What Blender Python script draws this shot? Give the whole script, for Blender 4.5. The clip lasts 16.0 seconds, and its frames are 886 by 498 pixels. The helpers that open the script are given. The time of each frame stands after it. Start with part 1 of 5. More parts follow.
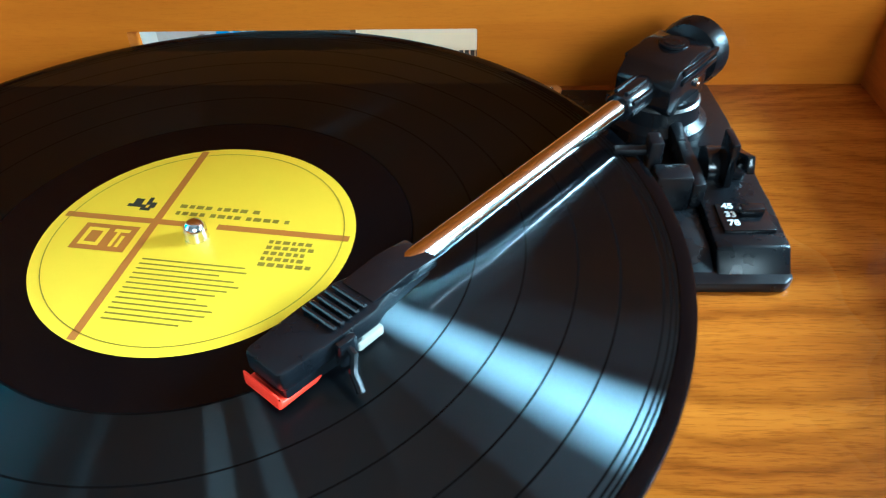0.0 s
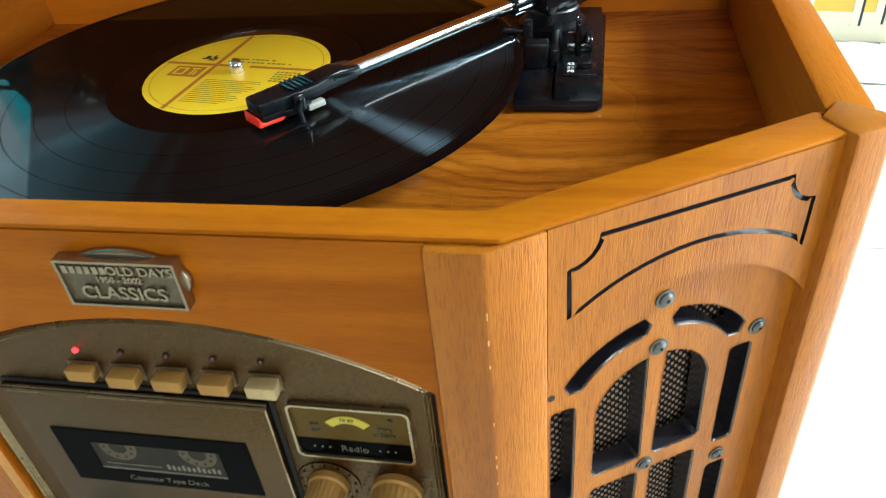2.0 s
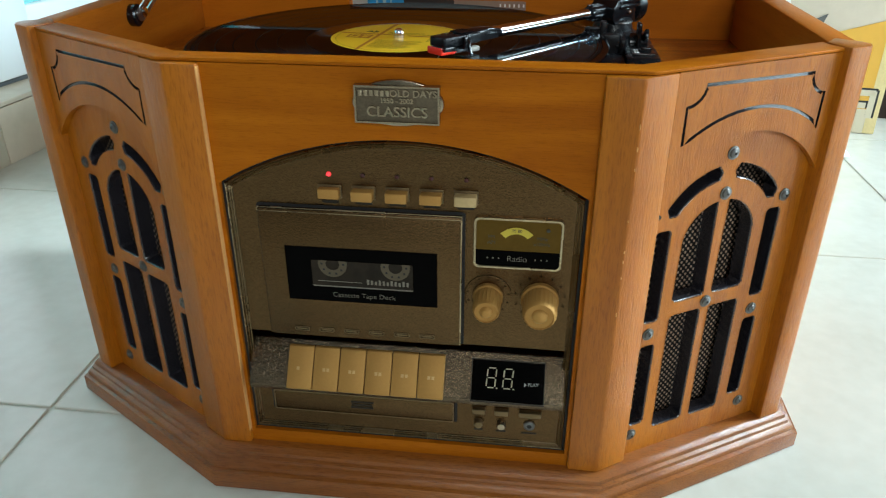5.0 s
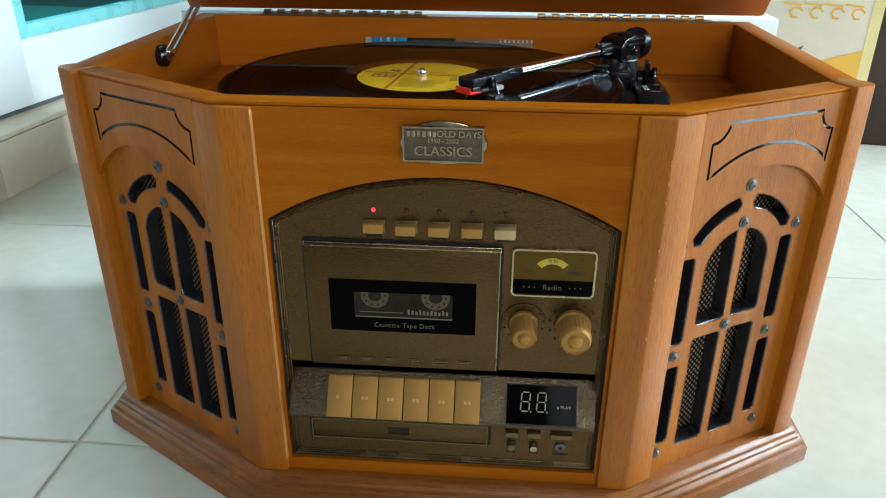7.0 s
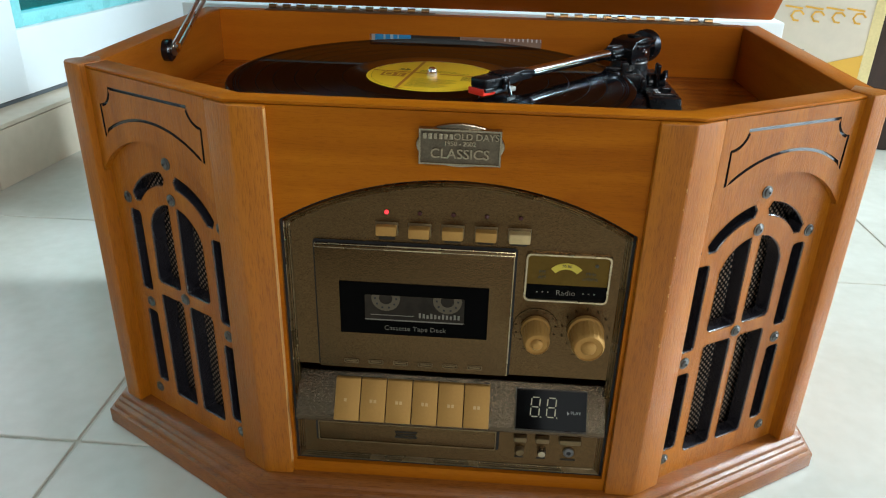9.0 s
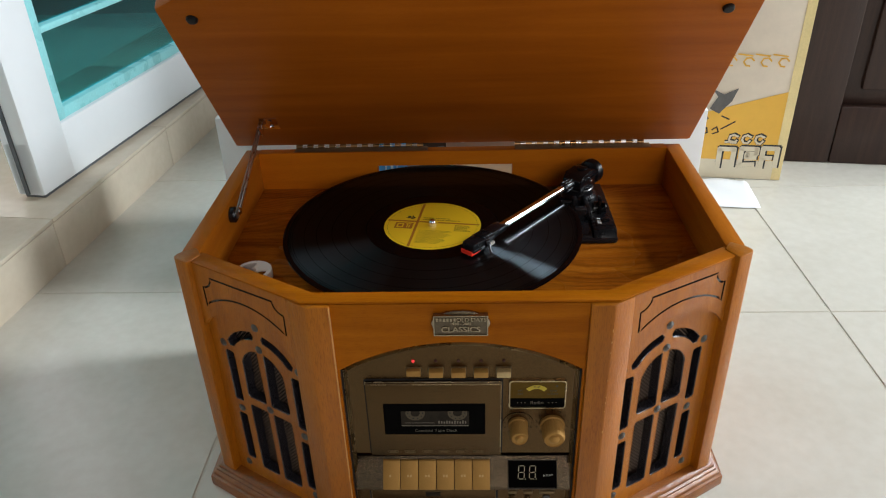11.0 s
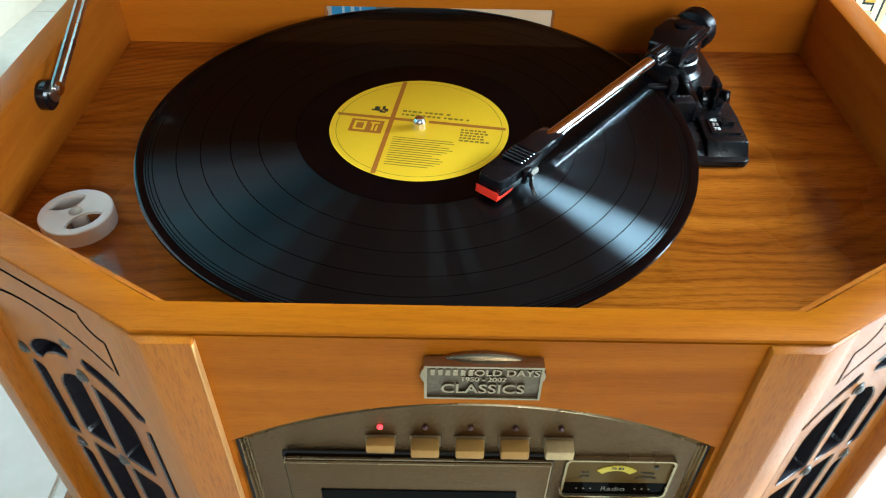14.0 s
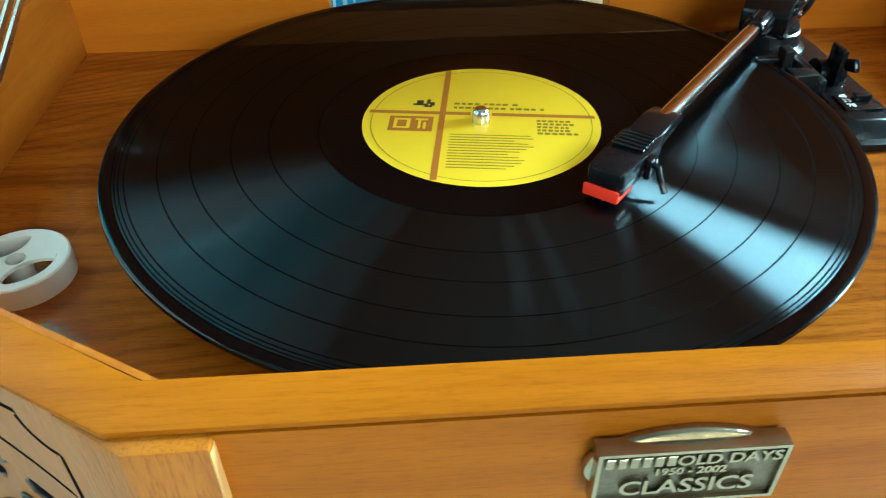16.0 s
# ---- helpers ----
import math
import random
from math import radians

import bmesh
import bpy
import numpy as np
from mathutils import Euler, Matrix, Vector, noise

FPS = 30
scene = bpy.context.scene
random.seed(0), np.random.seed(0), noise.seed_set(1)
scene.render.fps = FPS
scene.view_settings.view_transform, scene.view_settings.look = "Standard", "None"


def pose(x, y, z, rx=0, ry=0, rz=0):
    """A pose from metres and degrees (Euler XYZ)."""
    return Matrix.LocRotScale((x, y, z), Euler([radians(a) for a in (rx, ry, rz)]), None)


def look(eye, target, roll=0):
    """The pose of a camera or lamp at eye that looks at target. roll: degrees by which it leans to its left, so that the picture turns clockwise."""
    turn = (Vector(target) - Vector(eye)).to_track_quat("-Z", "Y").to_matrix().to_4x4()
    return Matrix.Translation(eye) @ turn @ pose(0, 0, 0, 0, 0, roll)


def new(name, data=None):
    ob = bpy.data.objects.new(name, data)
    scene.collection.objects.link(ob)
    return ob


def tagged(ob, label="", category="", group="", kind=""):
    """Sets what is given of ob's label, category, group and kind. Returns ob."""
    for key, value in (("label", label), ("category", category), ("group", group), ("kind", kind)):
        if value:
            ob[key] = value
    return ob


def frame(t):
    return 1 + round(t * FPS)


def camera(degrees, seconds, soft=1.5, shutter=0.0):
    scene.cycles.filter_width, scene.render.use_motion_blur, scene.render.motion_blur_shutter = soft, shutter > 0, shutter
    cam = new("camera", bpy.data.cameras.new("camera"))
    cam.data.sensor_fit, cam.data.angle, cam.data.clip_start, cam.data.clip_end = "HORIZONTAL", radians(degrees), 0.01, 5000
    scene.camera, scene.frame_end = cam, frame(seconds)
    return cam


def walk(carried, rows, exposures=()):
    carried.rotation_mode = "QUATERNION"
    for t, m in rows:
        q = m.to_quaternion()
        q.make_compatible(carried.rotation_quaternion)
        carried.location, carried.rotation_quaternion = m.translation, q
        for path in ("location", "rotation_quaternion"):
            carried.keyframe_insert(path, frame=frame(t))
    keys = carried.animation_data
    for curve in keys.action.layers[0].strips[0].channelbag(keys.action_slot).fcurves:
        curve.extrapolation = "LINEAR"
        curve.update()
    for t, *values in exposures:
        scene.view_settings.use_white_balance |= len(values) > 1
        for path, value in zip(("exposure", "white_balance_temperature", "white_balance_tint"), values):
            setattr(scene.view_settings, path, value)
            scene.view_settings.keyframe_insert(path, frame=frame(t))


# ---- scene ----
cam = camera(61.4, 16.0, soft=1.1, shutter=0.4)
PATH = [
    (0, (0.056, -0.007, 0.42), (-0.007, 1.507, -0.886), -1.6),
    (0.5, (0.088, -0.035, 0.432), (-0.113, 1.495, -0.84), -3.8),
    (1, (0.124, -0.097, 0.43), (-0.231, 1.469, -0.761), -5.6),
    (1.5, (0.145, -0.141, 0.428), (-0.253, 1.396, -0.788), -7.0),
    (2, (0.156, -0.178, 0.428), (-0.211, 1.371, -0.782), -6.1),
    (2.5, (0.154, -0.218, 0.434), (-0.218, 1.373, -0.72), -6.2),
    (3, (0.151, -0.268, 0.436), (-0.214, 1.37, -0.652), -5.0),
    (3.5, (0.143, -0.304, 0.432), (-0.187, 1.368, -0.614), -3.8),
    (4, (0.127, -0.331, 0.385), (-0.17, 1.406, -0.56), -3.1),
    (4.5, (0.11, -0.361, 0.377), (-0.171, 1.389, -0.551), -1.2),
    (4.7, (0.091, -0.37, 0.38), (-0.153, 1.385, -0.547), -0.3),
    (7, (0.031, -0.402, 0.399), (-0.104, 1.397, -0.464), 0.3),
    (7.5, (0.024, -0.398, 0.4), (-0.104, 1.405, -0.457), 1.2),
    (8, (0.02, -0.394, 0.404), (-0.11, 1.405, -0.46), 1.6),
    (8.5, (0.018, -0.396, 0.399), (-0.105, 1.405, -0.463), 1.6),
    (9, (0.016, -0.396, 0.401), (-0.089, 1.4, -0.474), 1.5),
    (9.5, (0.018, -0.405, 0.426), (-0.097, 1.362, -0.503), 0.9),
    (10, (0.017, -0.483, 0.553), (-0.141, 1.244, -0.442), -3.0),
    (10.2, (0.014, -0.508, 0.593), (-0.083, 1.219, -0.411), -2.1),
    (12.3, (0.003, -0.425, 0.653), (-0.051, 1.262, -0.418), -1.5),
    (12.5, (-0.002, -0.384, 0.633), (-0.053, 1.268, -0.494), -1.1),
    (12.8, (-0.007, -0.318, 0.601), (-0.054, 1.266, -0.619), -0.4),
    (13, (-0.007, -0.28, 0.578), (-0.056, 1.286, -0.666), -0.4),
    (13.5, (-0.011, -0.215, 0.528), (-0.025, 1.3, -0.778), 0.3),
    (14, (-0.017, -0.181, 0.504), (-0.005, 1.288, -0.853), 1.3),
    (14.5, (-0.025, -0.162, 0.489), (0.002, 1.318, -0.855), 1.6),
    (15, (-0.034, -0.132, 0.471), (0.032, 1.343, -0.878), 2.3),
    (15.5, (-0.047, -0.11, 0.444), (0.043, 1.407, -0.856), 0.7),
    (16, (-0.063, -0.106, 0.425), (0.036, 1.453, -0.823), -0.5),
]
EXPOSURE = [(0.0, 1.05, 4700, -14), (0.7, 1.05, 4800, -14), (1.2, 0.72, 5600, -4), (1.7, 0.36, 5900, -2), (3.0, -0.22, 5900, -1), (4.5, -0.42, 5900, -1), (9.0, -0.46, 6000, 3), (10.0, -0.76, 6300, 7), (12.5, -0.97, 6900, 21), (13.4, -0.08, 6200, 13), (13.9, 0.27, 5800, 4), (14.5, 0.56, 5200, -24), (15.2, 0.62, 5100, -27), (16.0, 0.66, 5100, -24)]
walk(cam, [(t, look(eye, target, roll)) for t, eye, target, roll in PATH], EXPOSURE)

# ---------------------------------------------------------------- world and light
world = bpy.data.worlds.new("world")
scene.world = world
world.use_nodes = True
wn = world.node_tree.nodes
sky = wn.new("ShaderNodeTexSky")
sky.sky_type, sky.sun_disc = "NISHITA", False
sky.sun_elevation, sky.sun_rotation = radians(42), radians(70)
wn["Background"].inputs["Strength"].default_value = 0.12
world.node_tree.links.new(sky.outputs[0], wn["Background"].inputs["Color"])


def window_light(name, eye, target, sx, sy, power, colour):
    """Daylight of an opening, or unseen fill, as a rectangular area lamp."""
    d = bpy.data.lights.new(name, "AREA")
    d.shape, d.size, d.size_y, d.energy, d.color = "RECTANGLE", sx, sy, power, colour
    ob = new(name, d)
    ob.matrix_world = look(eye, target)
    return ob


window_light("window_light_east", (2.36, 0.68, 1.5), (0.0, 0.15, 0.3), 0.42, 1.15, 175, (0.80, 0.93, 1.0))
# unseen south fill for floor and front, split to part the record's spokes
for wx in (0.45, 1.25):
    window_light("south_fill_light", (wx, -2.36, 1.45), (-0.3, 0.3, 0.1), 0.36, 0.8, 19, (1.0, 0.98, 0.95))
# added low fill, no known source: gives the right speaker face its sheen
window_light("low_sheen_fill", (2.36, -0.25, 0.55), (0.2, 0.0, 0.2), 0.5, 0.9, 30, (0.88, 0.95, 1.0))
window_light("window_light_west", (-2.36, -0.75, 1.35), (0.0, 0.1, 0.3), 0.9, 1.5, 2.5, (0.78, 0.91, 1.0))
window_light("door_light", (-1.32, 0.85, 1.1), (0.0, 0.7, 0.3), 1.2, 1.4, 20, (0.95, 0.97, 1.0))


# ---------------------------------------------------------------- materials
def mat(name):
    m = bpy.data.materials.new(name)
    m.use_nodes = True
    nt = m.node_tree
    return m, nt, nt.nodes["Principled BSDF"]


def node(nt, kind, **inputs):
    n = nt.nodes.new(kind)
    for k, v in inputs.items():
        n.inputs[k.replace("_", " ")].default_value = v
    return n


def ramp(nt, fac, stops):
    r = nt.nodes.new("ShaderNodeValToRGB")
    while len(r.color_ramp.elements) < len(stops):
        r.color_ramp.elements.new(0.5)
    for e, (p, c) in zip(r.color_ramp.elements, stops):
        e.position, e.color = p, (*c, 1)
    nt.links.new(fac, r.inputs[0])
    return r.outputs[0]


def mapped(nt, scale, turn=(0, 0, 0)):
    tc = nt.nodes.new("ShaderNodeTexCoord")
    mp = nt.nodes.new("ShaderNodeMapping")
    mp.inputs["Scale"].default_value = scale
    mp.inputs["Rotation"].default_value = turn
    nt.links.new(tc.outputs["Object"], mp.inputs[0])
    return mp.outputs[0]


def mixed(nt, fac, a, b, blend="MIX"):
    n = nt.nodes.new("ShaderNodeMix")
    n.data_type, n.blend_type = "RGBA", blend
    for sock, v in ((n.inputs[0], fac), (n.inputs[6], a), (n.inputs[7], b)):
        if isinstance(v, (int, float)):
            sock.default_value = v
        elif isinstance(v, tuple):
            sock.default_value = (*v, 1)
        else:
            nt.links.new(v, sock)
    return n.outputs[2]


def bump(nt, bsdf, height, strength, distance):
    b = node(nt, "ShaderNodeBump", Strength=strength, Distance=distance)
    nt.links.new(height, b.inputs["Height"])
    nt.links.new(b.outputs[0], bsdf.inputs["Normal"])
    return b


def varnished_wood(name, dark, mid, light, axis, rings=0.0, gloss=0.28, pores=0.5, coat=0.35, spec=0.35, coat_rough=0.12):
    """Orange varnished wood with long grain along one axis ('x', 'y', 'z'); rings adds open cathedral figure."""
    m, nt, b = mat(name)
    long = {"x": (4, 60, 60), "y": (60, 4, 60), "z": (60, 60, 4)}[axis]
    fine = {"x": (110, 1200, 1200), "y": (1200, 110, 1200), "z": (1200, 1200, 110)}[axis]
    n1 = node(nt, "ShaderNodeTexNoise", Scale=1.0, Detail=5.0, Roughness=0.6, Distortion=0.4)
    nt.links.new(mapped(nt, long), n1.inputs["Vector"])
    n2 = node(nt, "ShaderNodeTexNoise", Scale=1.0, Detail=3.0, Roughness=0.7)
    nt.links.new(mapped(nt, fine), n2.inputs["Vector"])
    n3 = node(nt, "ShaderNodeTexNoise", Scale=7.0, Detail=3.0)
    nt.links.new(mapped(nt, (1, 1, 1)), n3.inputs["Vector"])
    col = ramp(nt, n1.outputs[0], [(0.3, dark), (0.52, mid), (0.72, light)])
    if rings:
        sep = nt.nodes.new("ShaderNodeSeparateXYZ")
        nt.links.new(mapped(nt, (1, 1, 1)), sep.inputs[0])
        warp = node(nt, "ShaderNodeTexNoise", Scale=1.0, Detail=1.5, Roughness=0.45)
        nt.links.new(mapped(nt, (3.2, 9, 1)), warp.inputs["Vector"])
        bent = nt.nodes.new("ShaderNodeMath")
        bent.operation = "MULTIPLY_ADD"
        bent.inputs[1].default_value = 0.19
        nt.links.new(warp.outputs[0], bent.inputs[0])
        nt.links.new(sep.outputs["Y"], bent.inputs[2])
        join = nt.nodes.new("ShaderNodeCombineXYZ")
        nt.links.new(sep.outputs["X"], join.inputs["X"])
        nt.links.new(bent.outputs[0], join.inputs["Y"])
        w = node(nt, "ShaderNodeTexWave", Scale=34.0, Distortion=2.2, Detail=3.0)
        w.inputs["Detail Scale"].default_value = 1.5
        w.wave_type, w.bands_direction = "BANDS", "Y"
        nt.links.new(join.outputs[0], w.inputs["Vector"])
        figure = ramp(nt, w.outputs["Fac"], [(0.0, (0.45, 0.36, 0.27)), (0.3, (0.88, 0.84, 0.8)), (0.75, (1.0, 1.0, 1.0)), (1.0, (1.0, 1.0, 1.0))])
        fade = ramp(nt, n3.outputs[0], [(0.35, (0.4 * rings,) * 3), (0.55, (rings,) * 3)])
        col = mixed(nt, fade, col, figure, "MULTIPLY")
    grain = ramp(nt, n2.outputs[0], [(0.36, (0.5, 0.42, 0.36)), (0.5, (1, 1, 1))])
    col = mixed(nt, pores, col, grain, "MULTIPLY")
    patch = ramp(nt, n3.outputs[0], [(0.3, (0.86, 0.82, 0.78)), (0.7, (1.06, 1.04, 1.0))])
    col = mixed(nt, 0.8, col, patch, "MULTIPLY")
    nt.links.new(col, b.inputs["Base Color"])
    r = ramp(nt, n3.outputs[0], [(0.3, (gloss,) * 3), (0.75, (gloss + 0.14,) * 3)])
    nt.links.new(r, b.inputs["Roughness"])
    b.inputs["Specular IOR Level"].default_value = spec
    b.inputs["Coat Weight"].default_value = coat
    b.inputs["Coat Roughness"].default_value = coat_rough
    relief = bump(nt, b, n2.outputs[0], 0.15 + 0.55 * pores, 0.0006)
    if coat_rough > 0.18:
        nt.links.new(relief.outputs[0], b.inputs["Coat Normal"])
    return m


def plain(name, colour, rough=0.5, metal=0.0, speck=0.12, scale=300.0, relief=0.1, coat=0.0, dist=0.0003, spec=0.5, blotch=1.0):
    """A surface with fine mottling and relief."""
    m, nt, b = mat(name)
    n = node(nt, "ShaderNodeTexNoise", Scale=scale, Detail=4.0, Roughness=0.6)
    nt.links.new(mapped(nt, (1, 1, 1)), n.inputs["Vector"])
    n2 = node(nt, "ShaderNodeTexNoise", Scale=scale / 14, Detail=3.0)
    nt.links.new(mapped(nt, (1, 1, 1)), n2.inputs["Vector"])
    lo = tuple(c * (1 - speck) for c in colour)
    hi = tuple(min(1, c * (1 + speck)) for c in colour)
    c1 = ramp(nt, n.outputs[0], [(0.3, lo), (0.7, hi)])
    c2 = mixed(nt, 0.5 * blotch, c1, ramp(nt, n2.outputs[0], [(0.3, lo), (0.7, hi)]))
    nt.links.new(c2, b.inputs["Base Color"])
    rr = ramp(nt, n2.outputs[0], [(0.3, (max(0.02, rough - 0.06 * blotch),) * 3), (0.7, (min(1, rough + 0.06 * blotch),) * 3)])
    nt.links.new(rr, b.inputs["Roughness"])
    b.inputs["Metallic"].default_value = metal
    b.inputs["Specular IOR Level"].default_value = spec
    b.inputs["Coat Weight"].default_value = coat
    b.inputs["Coat Roughness"].default_value = 0.1
    if relief:
        bump(nt, b, n.outputs[0], relief, dist)
    return m


WOOD_FRONT = varnished_wood("front_wood", (0.29, 0.077, 0.002), (0.37, 0.108, 0.003), (0.43, 0.132, 0.004), "x", pores=0.3, gloss=0.34, coat=0.0, spec=0.07)
WOOD_UP = varnished_wood("upright_wood", (0.31, 0.090, 0.003), (0.40, 0.125, 0.004), (0.46, 0.150, 0.006), "z", pores=0.55, gloss=0.3, coat=0.58, spec=0.06, coat_rough=0.33)
WOOD_SIDE = varnished_wood("side_wood", (0.36, 0.10, 0.007), (0.44, 0.132, 0.009), (0.50, 0.16, 0.012), "y", pores=0.25, gloss=0.3, coat=0.06, spec=0.1)
WOOD_BACK = varnished_wood("back_wood", (0.43, 0.114, 0.005), (0.50, 0.141, 0.006), (0.55, 0.165, 0.008), "x", pores=0.15, gloss=0.36, coat=0.03, spec=0.08)
WOOD_DECK = varnished_wood("deck_wood", (0.23, 0.056, 0.004), (0.39, 0.115, 0.008), (0.50, 0.165, 0.014), "x", rings=0.55, pores=0.55, gloss=0.22, coat=0.5, spec=0.06, coat_rough=0.07)
WOOD_LID = varnished_wood("lid_wood", (0.31, 0.077, 0.004), (0.36, 0.093, 0.005), (0.41, 0.110, 0.007), "x", pores=0.15, gloss=0.4, coat=0.0, spec=0.08)
WOOD_BASE = varnished_wood("base_wood", (0.20, 0.062, 0.010), (0.27, 0.088, 0.014), (0.32, 0.112, 0.018), "x", pores=0.6, gloss=0.3, coat=0.8, spec=0.1, coat_rough=0.21)
# pale wood of the worn chips, also of the painted lit post edge
WOOD_PALE = plain("worn_and_lit_edge", (0.60, 0.30, 0.09), 0.6, scale=500)
GROOVE = plain("groove_paint", (0.018, 0.016, 0.02), 0.22, speck=0.3, coat=0.4)
INNER = plain("dark_inside", (0.012, 0.010, 0.009), 0.8)
BRONZE = plain("antique_bronze", (0.108, 0.063, 0.027), 0.24, metal=1.0, speck=0.32, scale=950, relief=0.7, dist=0.0005, blotch=0.2)
BRONZE_HAMMERED = plain("hammered_bronze", (0.13, 0.095, 0.06), 0.24, metal=1.0, speck=0.35, scale=560, relief=0.9, dist=0.0011, blotch=0.2)
# lighter bronze that paints the highlights of the door edges and dial frame
BRONZE_GLINT = plain("glint_bronze", (0.42, 0.33, 0.20), 0.26, metal=0.9, speck=0.2, scale=500, relief=0.15)
# rubbed border beads, colour raised further to carry their highlights
BRONZE_RUBBED_LIT = plain("border_bronze", (0.32, 0.24, 0.135), 0.28, metal=1.0, speck=0.3, scale=500, relief=0.2)
BRONZE_DARK = plain("dark_bronze", (0.022, 0.016, 0.010), 0.45, metal=0.6, speck=0.3)
GOLD = plain("satin_gold", (0.40, 0.212, 0.055), 0.55, metal=0.3, speck=0.08, scale=700, relief=0.05, spec=0.2)
GOLD_PALE = plain("pale_gold", (0.52, 0.37, 0.17), 0.5, metal=0.3, speck=0.15)
BLACK_GLOSS = plain("black_plastic_gloss", (0.005, 0.0055, 0.007), 0.2, speck=0.15, relief=0.03, spec=0.45)
BLACK_SATIN = plain("black_plastic_satin", (0.0045, 0.005, 0.0065), 0.30, speck=0.2, scale=1500, relief=0.2, spec=0.28)
CHROME = plain("chrome", (0.82, 0.80, 0.80), 0.12, metal=1.0, speck=0.03, relief=0.02)
STEEL = plain("steel", (0.5, 0.48, 0.46), 0.3, metal=1.0, speck=0.12)
SCREW = plain("dark_screw", (0.14, 0.135, 0.13), 0.35, metal=0.9, speck=0.25, scale=900)
PEWTER = plain("pewter", (0.33, 0.265, 0.18), 0.22, metal=0.95, speck=0.2, scale=600, relief=0.2)
PEWTER_DARK = plain("pewter_recess", (0.13, 0.10, 0.065), 0.34, metal=0.7, speck=0.4, scale=900, relief=0.6)
RED = plain("red_plastic", (0.8, 0.035, 0.015), 0.4, speck=0.05, spec=0.2)
IVORY = plain("ivory_plastic", (0.88, 0.86, 0.80), 0.42, speck=0.04, scale=120, relief=0.05)
WHITE_INK = plain("white_ink", (0.72, 0.72, 0.7), 0.5, speck=0.05)
GREY_INK = plain("grey_ink", (0.3, 0.29, 0.26), 0.5, speck=0.05)
DARK_INK = plain("dark_ink", (0.035, 0.03, 0.02), 0.5, speck=0.05)
FILM = plain("smoked_window", (0.002, 0.0018, 0.0017), 0.08, speck=0.1, relief=0.0, spec=0.015)
DIM_INK = plain("dim_ink", (0.17, 0.145, 0.11), 0.5, speck=0.05)
BRONZE_BROWN = plain("brown_bronze", (0.17, 0.115, 0.055), 0.42, metal=0.8, speck=0.15, scale=600)
LABEL = plain("yellow_paper", (0.90, 0.57, 0.02), 0.38, speck=0.03, scale=90, relief=0.06, coat=0.15)
LABEL_BROWN = plain("brown_ink", (0.44, 0.14, 0.018), 0.45, speck=0.06)
LABEL_INK = plain("olive_ink", (0.27, 0.17, 0.013), 0.5, speck=0.1)
UPVC = plain("white_frame", (0.84, 0.86, 0.87), 0.34, speck=0.015, scale=40, relief=0.0)
BEAD = plain("teal_bead", (0.30, 0.72, 0.74), 0.3)
GASKET = plain("grey_gasket", (0.1, 0.11, 0.12), 0.6)
CARD_WHITE = plain("white_card", (0.76, 0.78, 0.77), 0.6, speck=0.04, scale=60, relief=0.1)
CARD_CREAM = plain("cream_print", (0.72, 0.63, 0.46), 0.5, speck=0.05, scale=60)
CARD_YELLOW = plain("yellow_print", (0.80, 0.44, 0.06), 0.45, speck=0.06, scale=40)
CARD_BEIGE = plain("beige_print", (0.66, 0.56, 0.44), 0.5, speck=0.08, scale=40)
PRINT_BLUE = plain("blue_print", (0.03, 0.28, 0.62), 0.4, speck=0.4, scale=40)
PRINT_BLACK = plain("black_print", (0.02, 0.02, 0.022), 0.4, speck=0.3, scale=60)
PAPER = plain("paper", (0.82, 0.83, 0.84), 0.7, speck=0.02)
DARKWOOD = varnished_wood("dark_door_wood", (0.022, 0.01, 0.007), (0.035, 0.016, 0.011), (0.05, 0.024, 0.016), "z", pores=0.4, gloss=0.4, coat=0.1)
# unseen walls and ceiling, coloured dark so that little light bounces back
WALLPAINT = plain("low_bounce_paint", (0.17, 0.16, 0.15), 0.8, speck=0.03, scale=60, relief=0.15)
GROUT = plain("grout", (0.52, 0.48, 0.40), 0.9, speck=0.15, scale=400)


def tile_material(name, warm=1.0):
    m, nt, b = mat(name)
    oi = nt.nodes.new("ShaderNodeObjectInfo")
    n = node(nt, "ShaderNodeTexNoise", Scale=5.0, Detail=5.0, Roughness=0.6, Distortion=0.6)
    nt.links.new(mapped(nt, (1, 1.6, 1)), n.inputs["Vector"])
    n2 = node(nt, "ShaderNodeTexNoise", Scale=60.0, Detail=3.0)
    nt.links.new(mapped(nt, (1, 1, 1)), n2.inputs["Vector"])
    c = ramp(nt, n.outputs[0], [(0.3, (0.58, 0.545, 0.47)), (0.55, (0.63, 0.60, 0.53)), (0.75, (0.67, 0.64, 0.57))])
    c = mixed(nt, 0.25, c, ramp(nt, n2.outputs[0], [(0.35, (0.58, 0.52, 0.42)), (0.65, (0.7, 0.65, 0.55))]))
    c = mixed(nt, 0.3, c, ramp(nt, oi.outputs["Random"], [(0.0, (0.93, 0.93, 0.93)), (1.0, (1.0, 1.0, 1.0))]), "MULTIPLY")
    c = mixed(nt, 1.0, c, (1.0, 0.5 + 0.5 * warm, warm), "MULTIPLY")
    nt.links.new(c, b.inputs["Base Color"])
    nt.links.new(ramp(nt, n.outputs[0], [(0.3, (0.16,) * 3), (0.7, (0.27,) * 3)]), b.inputs["Roughness"])
    bump(nt, b, n.outputs[0], 0.08, 0.002)
    return m


TILE = tile_material("cream_floor_tile")
TILE_BEIGE = tile_material("beige_sill_tile", 0.8)


